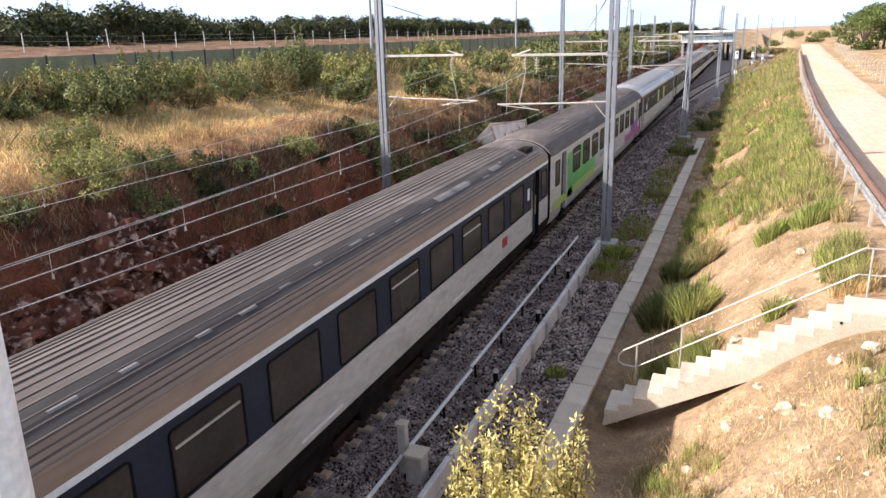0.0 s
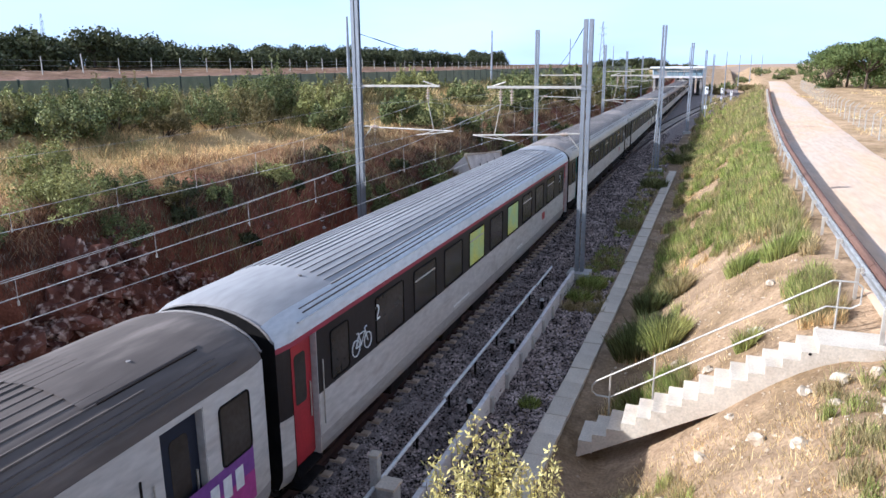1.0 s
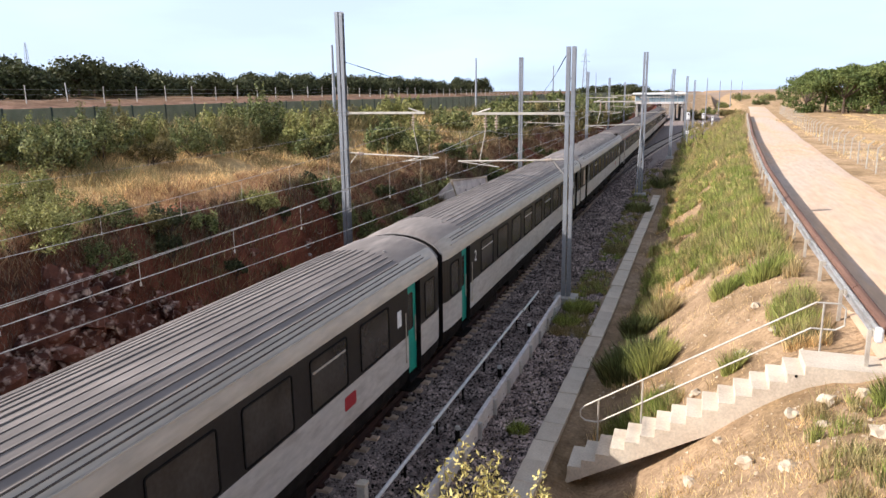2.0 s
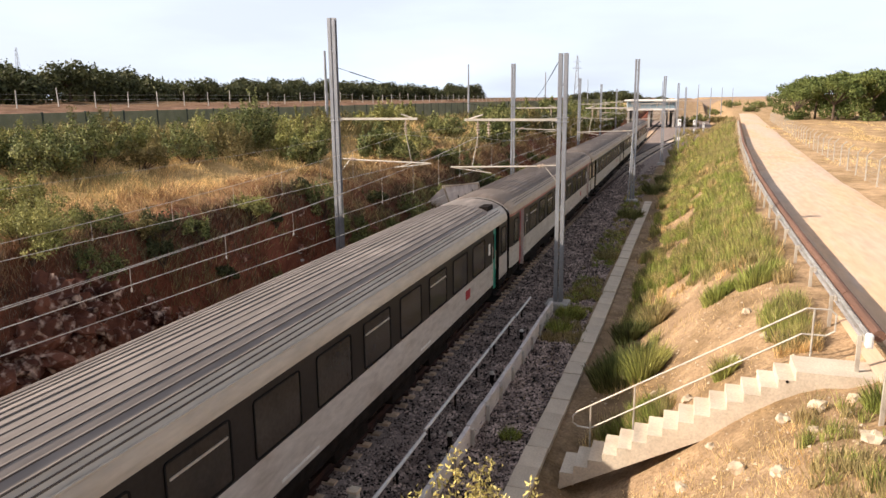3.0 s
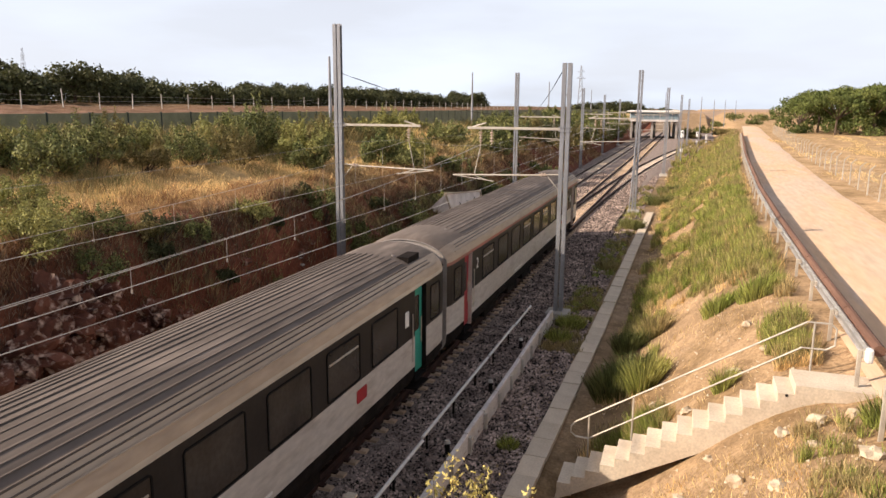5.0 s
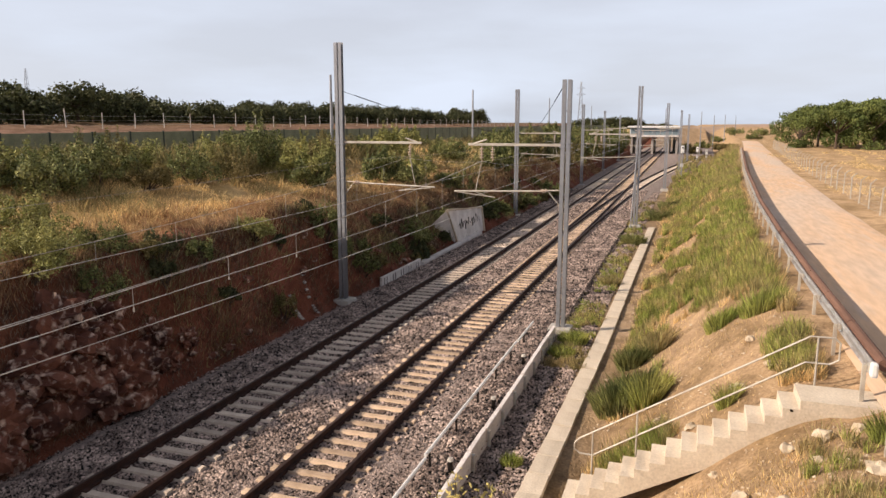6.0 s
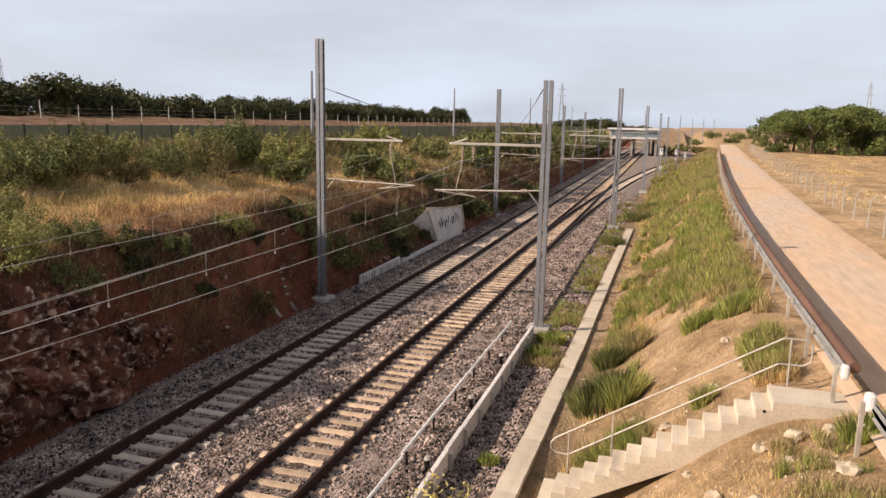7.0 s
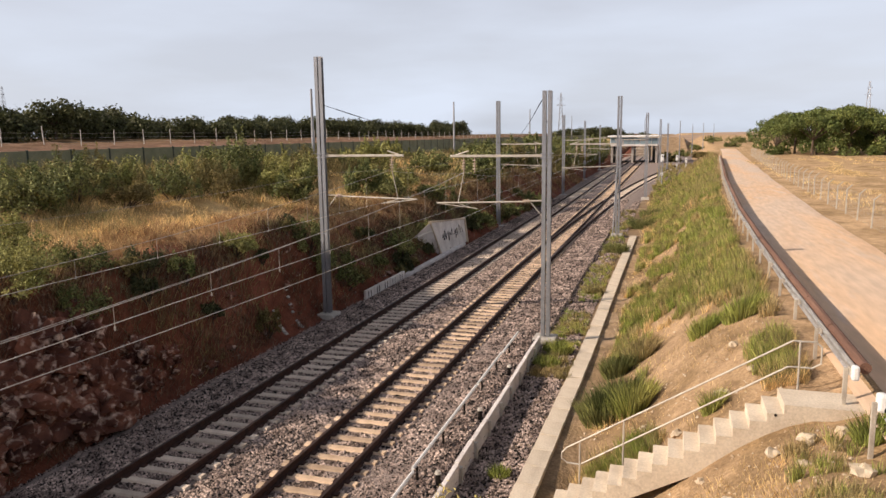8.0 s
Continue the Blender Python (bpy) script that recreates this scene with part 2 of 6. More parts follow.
M_FADED = mat("coach_faded_crimson", (0.36, 0.13, 0.10), (0.28, 0.12, 0.09), 0.8, 0.55, stretch=(1, 0.3, 1))
M_CRIMSON = mat("coach_crimson", (0.32, 0.035, 0.065), (0.25, 0.035, 0.055), 1, 0.45)
M_RED = mat("door_red", (0.38, 0.028, 0.036), (0.30, 0.025, 0.032), 1.5, 0.4)
M_TEAL = mat("door_teal", (0.03, 0.33, 0.25), (0.03, 0.27, 0.20), 1.5, 0.4)
M_LIME = mat("livery_green", (0.17, 0.43, 0.10), (0.10, 0.38, 0.14), 0.5, 0.4)
M_LIME2 = mat("livery_yellow_green", (0.42, 0.48, 0.10), (0.34, 0.46, 0.10), 0.5, 0.4)
M_PURPLE = mat("livery_purple", (0.17, 0.06, 0.26), (0.24, 0.08, 0.28), 0.7, 0.4)
M_MAGENTA = mat("livery_magenta", (0.42, 0.06, 0.24), (0.34, 0.06, 0.24), 0.7, 0.4)
M_YELLOW = mat("poster_yellow", (0.62, 0.60, 0.12), (0.42, 0.58, 0.28), 1.2, 0.5)
M_STATION = mat("station_cladding", (0.48, 0.58, 0.62), (0.38, 0.47, 0.51), 0.3, 0.4)
M_STGLASS = mat("station_glass", (0.20, 0.27, 0.30), (0.26, 0.33, 0.36), 0.5, 0.1, spec=0.6)


# ---- building helpers ----
def part(name, bm, material, parent=None, label="", smooth=False):
    """One bmesh as one mesh object, under a thing or a part if one is given."""
    me = bpy.data.meshes.new(name)
    bm.to_mesh(me)
    bm.free()
    if smooth:
        me.polygons.foreach_set("use_smooth", [True] * len(me.polygons))
    me.materials.append(material)
    ob = new(name, me)
    if parent:
        ob.parent = parent
    if label:
        ob["label"] = label
    return ob


def mesh_part(name, verts, faces, material, parent=None, smooth=False):
    me = bpy.data.meshes.new(name)
    me.from_pydata(verts, [], faces)
    me.validate()
    if smooth:
        me.polygons.foreach_set("use_smooth", [True] * len(me.polygons))
    me.materials.append(material)
    ob = new(name, me)
    if parent:
        ob.parent = parent
    return ob


def quads_mesh(name, co, n_per, material, parent=None):
    """Many separate faces of n_per corners each, from one numpy array of corners."""
    co = np.asarray(co, np.float32).reshape(-1, 3)
    nf = len(co) // n_per
    me = bpy.data.meshes.new(name)
    me.vertices.add(len(co))
    me.vertices.foreach_set("co", co.ravel())
    me.loops.add(len(co))
    me.loops.foreach_set("vertex_index", np.arange(len(co), dtype=np.int32))
    me.polygons.add(nf)
    me.polygons.foreach_set("loop_start", np.arange(0, len(co), n_per, dtype=np.int32))
    me.polygons.foreach_set("loop_total", np.full(nf, n_per, np.int32))
    me.update(calc_edges=True)
    me.materials.append(material)
    ob = new(name, me)
    if parent:
        ob.parent = parent
    return ob


def box(bm, x0, x1, y0, y1, z0, z1, bevel=0.0):
    m = Matrix.Translation(((x0 + x1) / 2, (y0 + y1) / 2, (z0 + z1) / 2)) @ Matrix.Diagonal((x1 - x0, y1 - y0, z1 - z0, 1))
    r = bmesh.ops.create_cube(bm, size=1, matrix=m)
    if bevel:
        edges = {e for v in r["verts"] for e in v.link_edges}
        bmesh.ops.bevel(bm, geom=list(edges), offset=bevel, segments=2, affect="EDGES", profile=0.5)
    return bm


def boxes(*specs, bevel=0.0):
    bm = bmesh.new()
    for s in specs:
        box(bm, *s, bevel=bevel)
    return bm


def rod(bm, a, b, r0, r1=None, seg=8):
    a, b = Vector(a), Vector(b)
    d = b - a
    m = Matrix.Translation((a + b) / 2) @ d.to_track_quat("Z", "Y").to_matrix().to_4x4()
    bmesh.ops.create_cone(bm, cap_ends=True, segments=seg, radius1=r0, radius2=r0 if r1 is None else r1, depth=d.length, matrix=m)
    return bm


def rods(*specs, seg=8):
    bm = bmesh.new()
    for s in specs:
        rod(bm, *s, seg=seg)
    return bm


def polyline(bm, pts, r, seg=6):
    """One connected tube along points."""
    pts = [Vector(p) for p in pts]
    rings = []
    for i, p in enumerate(pts):
        d = (pts[min(i + 1, len(pts) - 1)] - pts[max(i - 1, 0)]).normalized()
        q = d.to_track_quat("Z", "Y")
        rings.append([bm.verts.new(p + q @ Vector((r * math.cos(6.28319 * k / seg), r * math.sin(6.28319 * k / seg), 0))) for k in range(seg)])
    for a, b in zip(rings[:-1], rings[1:]):
        near = min(range(seg), key=lambda o: (a[0].co - b[o].co).length)
        for k in range(seg):
            bm.faces.new((a[k], a[(k + 1) % seg], b[(k + 1 + near) % seg], b[(k + near) % seg]))
    bm.faces.new(rings[0])
    bm.faces.new(rings[-1])
    bmesh.ops.recalc_face_normals(bm, faces=bm.faces)
    return bm


def thing(name, label, category, at=None, group="", kind=""):
    ob = new(name)
    if at is not None:
        ob.matrix_basis = at
    return tagged(ob, label, category, group, kind)


def smooth01(x):
    x = np.clip(x, 0, 1)
    return x * x * (3 - 2 * x)


rng = np.random.default_rng(7)


def lattice_noise(x, y, scale, seed=0):
    """Smooth value noise of plane coordinates, for relief and patches."""
    x, y = np.asarray(x, float) / scale, np.asarray(y, float) / scale
    xi, yi = np.floor(x).astype(int), np.floor(y).astype(int)
    fx, fy = smooth01(x - xi), smooth01(y - yi)

    def h(i, j):
        k = (i.astype(np.int64) * 374761393 + j.astype(np.int64) * 668265263 + seed * 974634599) & 0x7FFFFFFF
        k = ((k ^ (k >> 13)) * 1274126177) & 0x7FFFFFFF
        k = ((k ^ (k >> 16)) * 668265263) & 0x7FFFFFFF
        return ((k ^ (k >> 15)) & 0xFFFFF) / 0xFFFFF
    return (h(xi, yi) * (1 - fx) + h(xi + 1, yi) * fx) * (1 - fy) + (h(xi, yi + 1) * (1 - fx) + h(xi + 1, yi + 1) * fx) * fy


# ---- the lie of the land ----
TRACK_L, TRACK_R = -11.68, -7.90


def path_edge(y):
    return np.interp(y, [0, 15, 24, 33, 46, 79, 166, 210, 400], [3.75, 3.75, 3.78, 3.9, 4.2, 5.6, 10.4, 13.0, 22.0])


def branch_x(y):
    """Centre of the line that leaves the right-hand track to the right."""
    y = np.asarray(y, float)
    near = 0.00048 * np.clip(y - 36, 0, 124) ** 2
    return TRACK_R + near + 0.12 * np.maximum(0, y - 160)


def ground_z(x, y):
    x, y = np.broadcast_arrays(np.asarray(x, float), np.asarray(y, float))
    p = path_edge(y)
    toe = -2.0 + np.interp(y, [0, 60, 100, 170, 230], [0, 0.2, 1.6, 6.0, 9.0])
    lb = np.interp(y, [0, 26, 40, 60, 100, 200], [0, 0, 0.3, 0.8, 1.2, -1.5])      # the left bank's foot draws nearer the track
    xs = x - lb
    left = np.interp(xs, [-900, -260, -110, -80, -60, -40, -31, -26, -22.5, -19.5, -18.0, -16.6, -15.6, -15.0, -14.2],
                     [11, 9, 7.8, 7.35, 6.6, 5.5, 5.25, 5.0, 4.25, 3.5, 2.6, 1.3, 0.1, -0.4, -0.45])
    steep = np.interp(xs, [-900, -260, -110, -80, -60, -40, -31, -26, -22.5, -19.5, -17.1, -16.5, -16.0, -15.55, -15.0, -14.2],
                      [11, 9, 7.8, 7.35, 6.6, 5.5, 5.25, 5.0, 4.5, 4.2, 3.95, 3.0, 1.5, 0.1, -0.4, -0.45])
    near = smooth01(np.clip((35.0 - y) / 5.0, 0, 1))                               # a steep rock face near the bridge, an easier slope beyond
    left = left * (1 - near) + steep * near
    t = np.clip((x - toe) / np.maximum(0.5, p - 0.9 - toe), 0, 1)
    right = -0.4 + (2.8 + 0.4) * (0.35 * t + 0.65 * smooth01(t))
    right = np.where(x > p - 0.9, 2.8 + 0.05 * np.clip((x - p + 0.9) / 0.9, 0, 1), right)
    beyond = x - p - 5.2
    right = np.where(beyond > 0, 2.85 + 0.12 * smooth01(beyond / 2) + np.minimum(6, 0.006 * beyond + 0.00001 * beyond ** 2), right)
    right = right + np.where(x > toe, np.clip((y - 230) / 300, 0, 1) * 3.5, 0)
    z = np.where(x < -14.2 + lb, left, np.where(x > toe, right, -0.45 + 5.5 * smooth01((y - 292) / 60)))
    rough = np.where(x < -14.6 + lb, np.clip((-14.6 + lb - x) / 2, 0, 1), np.where((x > toe + 0.3) & (x < p - 0.7), 0.05, np.where(beyond > 0.5, 0.1, 0)))
    z = z + rough * ((lattice_noise(x, y, 2.1) - 0.5) * 0.55 + (lattice_noise(x, y, 0.8, 3) - 0.5) * 0.25 + (lattice_noise(x, y, 9, 5) - 0.5) * 0.5)
    bed = np.clip((y - 10.5) / 2.5, 0, 1) * smooth01((20.5 - y) / 4.6) * np.clip((x + 2.6) / 0.8, 0, 1) * np.clip((3.95 - x) / 0.5, 0, 1)
    z = z - 0.42 * bed          # the stairs stand proud of the bank
    return z


def build_ground():
    xs = np.unique(np.concatenate([np.linspace(-900, -120, 14), np.linspace(-120, -34, 30), np.arange(-34, 12, 0.4), np.linspace(12, 60, 30), np.linspace(60, 900, 16)]))
    ys = np.unique(np.concatenate([np.linspace(-900, 0, 24), np.arange(0, 60, 0.5), np.arange(60, 130, 1.5), np.linspace(130, 260, 40), np.linspace(260, 1600, 24)]))
    X, Y = np.meshgrid(xs, ys)
    Z = ground_z(X, Y)
    n = len(xs)
    verts = np.stack([X.ravel(), Y.ravel(), Z.ravel()], 1).tolist()
    faces = [(j * n + i, j * n + i + 1, (j + 1) * n + i + 1, (j + 1) * n + i) for j in range(len(ys) - 1) for i in range(n - 1)]
    ob = mesh_part("ground", verts, faces, M_GROUND, smooth=True)
    tagged(ob, "railway cutting of red earth, dry grass and sandy soil", "ground", kind="structure")


build_ground()


def build_path():
    bm = bmesh.new()
    rows = []
    for y in np.concatenate([np.arange(-40, 130, 1.5), np.arange(130, 300, 6)]):
        p = float(path_edge(y))
        w = 5.35 + 0.25 * (float(lattice_noise(1.0, y, 4)) - 0.5)
        rows.append([bm.verts.new((p - 0.12 + w * k / 8, y, 2.865 + 0.05 * math.sin(math.pi * k / 8) + (0 if k % 8 else -0.12))) for k in range(9)])
    for a, b in zip(rows[:-1], rows[1:]):
        for k in range(8):
            bm.faces.new((a[k], a[k + 1], b[k + 1], b[k]))
    tagged(part("road", bm, M_PATH, smooth=True), "pale sandy service road of packed earth", "road", kind="structure")


build_path()


# ---- railway ----
def build_ballast():
    """The stone bed of both tracks and of the branch line, with sloping shoulders."""
    bm = bmesh.new()
    rows = []
    for y in np.concatenate([np.arange(-30, 120, 1.0), np.arange(120, 300, 5.0)]):
        e = max(-5.25, float(branch_x(min(y, 200))) + 2.3)
        prof = [(-15.0, -0.42), (-14.3, -0.22), (-13.5, -0.17), (-12.9, -0.16), (-10.4, -0.17), (-9.8, -0.12), (-9.2, -0.17), (-6.6, -0.16), (min(-5.9, e - 0.6), -0.17), (e, -0.2), (e + 0.6, -0.42), (e + 1.2, -0.47)]
        rows.append([bm.verts.new((x, y, z - (0.06 if z > -0.4 else 0) + 0.04 * (float(lattice_noise(x, y, 0.7)) - 0.5))) for x, z in prof])
    for a, b in zip(rows[:-1], rows[1:]):
        for k in range(len(a) - 1):
            bm.faces.new((a[k], a[k + 1], b[k + 1], b[k]))
    tagged(part("ballast", bm, M_BALLAST, smooth=True), "grey-brown crushed stone bed under the tracks", "ballast", kind="structure")


build_ballast()


def scatter_stones():
    n = 190000
    y = 10 + 82 * rng.random(n) ** 1.9
    x = np.where(rng.random(n) < 0.78, rng.uniform(-15.0, -5.0, n), rng.uniform(-5.0, -3.2, n))
    off = np.minimum(np.abs(x - TRACK_L), np.abs(x - TRACK_R))
    keep = (np.abs(off - 0.75) > 0.1) & ~((off < 1.25) & (np.abs((y - 8.0) % 0.6 - 0.3) > 0.16))
    x, y = x[keep], y[keep]
    n = len(x)
    z = np.where(x > -5.2, np.where(x > -4.6, -0.42, -0.25), np.where(x < -14.3, -0.32, np.where((x > -10.4) & (x < -9.2), -0.115 - 0.05 * np.abs(x + 9.8) / 0.6, -0.165))) - np.where(x > -5.2, 0, 0.06)
    s = rng.uniform(0.022, 0.052, n) * (1 + (y - 10) / 60)
    base = np.array([[1, 0, 0], [0, 1, 0], [-1, 0, 0], [0, -1, 0], [0, 0, 0.9], [0, 0, -0.9]])
    co = base[None] * s[:, None, None] * rng.uniform(0.6, 1.3, (n, 6, 3))
    a = rng.uniform(0, 6.28, n)
    ca, sa = np.cos(a)[:, None], np.sin(a)[:, None]
    cx, cy = co[:, :, 0] * ca - co[:, :, 1] * sa, co[:, :, 0] * sa + co[:, :, 1] * ca
    co = np.stack([cx + x[:, None], cy + y[:, None], co[:, :, 2] + z[:, None]], 2).reshape(-1, 3)
    tri = np.array([[0, 1, 4], [1, 2, 4], [2, 3, 4], [3, 0, 4]])
    idx = (tri[None] + (np.arange(n) * 6)[:, None, None]).reshape(-1, 3)
    me = bpy.data.meshes.new("ballast_stones")
    me.vertices.add(len(co))
    me.vertices.foreach_set("co", co.astype(np.float32).ravel())
    me.loops.add(idx.size)
    me.loops.foreach_set("vertex_index", idx.astype(np.int32).ravel())
    me.polygons.add(len(idx))
    me.polygons.foreach_set("loop_start", np.arange(0, idx.size, 3, dtype=np.int32))
    me.polygons.foreach_set("loop_total", np.full(len(idx), 3, np.int32))
    me.update(calc_edges=True)
    me.materials.append(M_STONE)
    tagged(new("ballast_stones", me), "loose grey and brown crushed stones", "gravel", kind="stuff")


scatter_stones()


def build_oily_strip():
    bm = bmesh.new()
    rows = []
    for y in np.arange(-30, 110, 0.5):
        w = 0.62 + 0.14 * (float(lattice_noise(2.0, y, 1.3)) - 0.5)
        rows.append([bm.verts.new((TRACK_R + f * w, y, -0.212 + 0.03 * (float(lattice_noise(f * 3, y, 0.4)) - 0.5) - 0.05 * abs(f))) for f in (-1, -0.5, 0, 0.5, 1)])
    for a, b in zip(rows[:-1], rows[1:]):
        for k in range(4):
            bm.faces.new((a[k], a[k + 1], b[k + 1], b[k]))
    tagged(part("oily_ballast", bm, M_OILED, smooth=True), "oil-darkened ballast between the rails", "ballast", kind="structure")


build_oily_strip()


def rail_profile(bm, pts, side):
    """A flat-bottomed rail swept along points; side -1 or 1 sets it off half the gauge."""
    prof = [(-0.09, -0.21), (0.09, -0.21), (0.085, -0.155), (0.03, -0.145), (0.03, -0.04), (0.042, -0.03), (0.042, 0.0), (-0.042, 0.0), (-0.042, -0.03), (-0.03, -0.04), (-0.03, -0.145), (-0.085, -0.155)]
    rows = [[bm.verts.new((x + side * 0.7525 + px, y, pz)) for px, pz in prof] for x, y in pts]
    k = len(prof)
    for a, b in zip(rows[:-1], rows[1:]):
        for i in range(k):
            bm.faces.new((a[i], a[(i + 1) % k], b[(i + 1) % k], b[i]))
    bmesh.ops.recalc_face_normals(bm, faces=bm.faces)
    return bm


def sleeper_mesh():
    """One twin-coned concrete sleeper with its two fastenings' seats."""
    bm = bmesh.new()
    for x0, x1, z1 in ((-1.14, -0.42, 0.018), (-0.42, 0.42, 0.010), (0.42, 1.14, 0.018)):
        box(bm, x0, x1, -0.135, 0.135, -0.20, -0.125 + z1)
    for v in bm.verts:
        if v.co.z > -0.19:
            v.co.y *= 0.66
    return bm


def build_track(name, centre_fn, y0, y1, n_single, label):
    tr = thing(name, label, "railway track", kind="structure")
    pts = [(float(centre_fn(y)), float(y)) for y in np.arange(y0, y1 + 0.1, 4.0)]
    for side in (-1, 1):
        part("rail", rail_profile(bmesh.new(), pts, side), M_RAIL, tr)
        bm = bmesh.new()
        rows = [[bm.verts.new((x + side * 0.7525 + px, y, 0.003)) for px in (-0.03, 0.03)] for x, y in pts]
        for a, b in zip(rows[:-1], rows[1:]):
            bm.faces.new((a[0], a[1], b[1], b[0]))
        part("running_surface", bm, M_RAILTOP, tr, "polished running surface")
    if n_single:
        bm = bmesh.new()
        for i in range(90):
            for x in (-0.90, -0.605, 0.605, 0.90):
                box(bm, centre_fn(0) + x - 0.06, centre_fn(0) + x + 0.06, 8.0 + 0.6 * i - 0.07, 8.0 + 0.6 * i + 0.07, -0.18, -0.135)
        tagged(part("rail_clips", bm, M_RAIL, tr), "rusty rail clips bolted to the sleepers", kind="stuff")
    return tr


track_left = build_track("track_left", lambda y: TRACK_L, -30, 298, 300, "straight railway track on concrete sleepers with rusty rails")
track_right = build_track("track_right", lambda y: TRACK_R, -30, 298, 300, "straight railway track on sunlit concrete sleepers with rusty rails")
track_branch = build_track("track_branch", branch_x, 40, 204, 0, "railway track that curves away from the main line")


# ---- trackside concrete ----
def build_low_wall():
    wall = thing("low_wall", "low pale concrete panel wall beside the ballast", "low wall", kind="structure")
    y = 8.5
    while y < 27.2:
        lean = rng.uniform(-0.015, 0.015)
        part("panel", boxes((-4.70 + lean, -4.58 + lean, y + 0.02, y + 1.42, -0.6, 0.10 + rng.uniform(-0.015, 0.015)), bevel=0.012), M_CONCG, wall)
        part("post", boxes((-4.62, -4.50, y - 0.06, y + 0.05, -0.6, 0.02), bevel=0.01), M_CONC, wall)
        y += 1.45


def build_drain():
    d = thing("drain_channel", "line of pale concrete cover slabs over a drain", "drain", kind="structure")
    mesh = None
    for i in range(53):
        y = 7.0 + i * 1.0
        if mesh is None:
            ob = part("slab", boxes((-0.27, 0.27, 0.008, 0.992, -0.25, 0.0), bevel=0.012), M_CONCW, d)
            mesh = ob.data
        else:
            ob = new("slab", mesh)
            ob.parent = d
        x = float(np.interp(y, [7, 15, 26, 41, 74], [-3.10, -3.0, -2.80, -2.72, -2.45]))
        ob.matrix_basis = pose(x, y, -0.33 + rng.uniform(-0.015, 0.015), rng.uniform(-0.6, 0.6), rng.uniform(-0.8, 0.8), -0.4 + rng.uniform(-0.5, 0.5))


build_low_wall()
build_drain()


def build_left_kerb():
    k = thing("retaining_kerb", "short grey concrete panel kerb at the foot of the red bank", "kerb", kind="structure")
    for i in range(5):
        y = 33.4 + i * 1.15
        part("panel", boxes((-14.72, -14.60, y, y + 1.12, -0.6, 0.10), bevel=0.012), M_CONCG, k)
        part("slot", boxes((-14.598, -14.59, y + 0.30, y + 0.37, -0.32, 0.02), (-14.598, -14.59, y + 0.62, y + 0.69, -0.32, 0.02)), M_DARK, k, "dark drain slot")
    bm = bmesh.new()
    box(bm, -14.75, -14.45, 39.2, 52.0, -0.6, -0.1, bevel=0.03)
    part("kerb_stone", bm, M_CONCG, k)


build_left_kerb()


def build_headwall():
    """A concrete culvert headwall with a sloping wing and dark scrawled paint."""
    h = thing("culvert_headwall", "grey concrete culvert headwall with dark scrawled paint", "headwall", kind="structure")
    bm = bmesh.new()
    lower = [(-14.75, 47.0), (-14.7, 53.4), (-17.4, 53.4), (-16.2, 46.0)]
    upper = [(-15.2, 45.6), (-14.9, 53.2), (-17.4, 53.2), (-16.3, 45.0)]
    a = [bm.verts.new((x, y, -0.6)) for x, y in lower]
    b = [bm.verts.new((x, y, z)) for (x, y), z in zip(upper, (2.15, 1.55, 0.7, 1.0))]
    bm.faces.new(b)
    for i in range(4):
        bm.faces.new((a[i], a[(i + 1) % 4], b[(i + 1) % 4], b[i]))
    bmesh.ops.recalc_face_normals(bm, faces=bm.faces)
    bmesh.ops.bevel(bm, geom=bm.edges[:], offset=0.04, segments=2, affect="EDGES")
    part("wall_block", bm, M_CONCG, h)
    rim = bmesh.new()
    polyline(rim, [(-14.72, 46.95, -0.45), (-15.17, 45.62, 2.2), (-14.88, 53.2, 1.6), (-14.68, 53.4, -0.45)], 0.10, 6)
    part("coping", rim, M_CONCW, h, "paler rounded coping")
    bm = bmesh.new()
    for k in range(4):
        c0 = 47.4 + k * 1.35
        pts = [(c0 + 0.22 * q + 0.1 * math.sin(3 * q + k), 0.9 + 0.42 * math.sin(2.6 * q + 1.7 * k) * (1 if q % 2 else 0.6)) for q in range(6)]
        polyline(bm, [(-14.75 - 0.11 * z, y, z) for y, z in pts], 0.024)
    part("scrawled_paint", bm, M_DARK, h, "dark scrawled paint lines")


build_headwall()


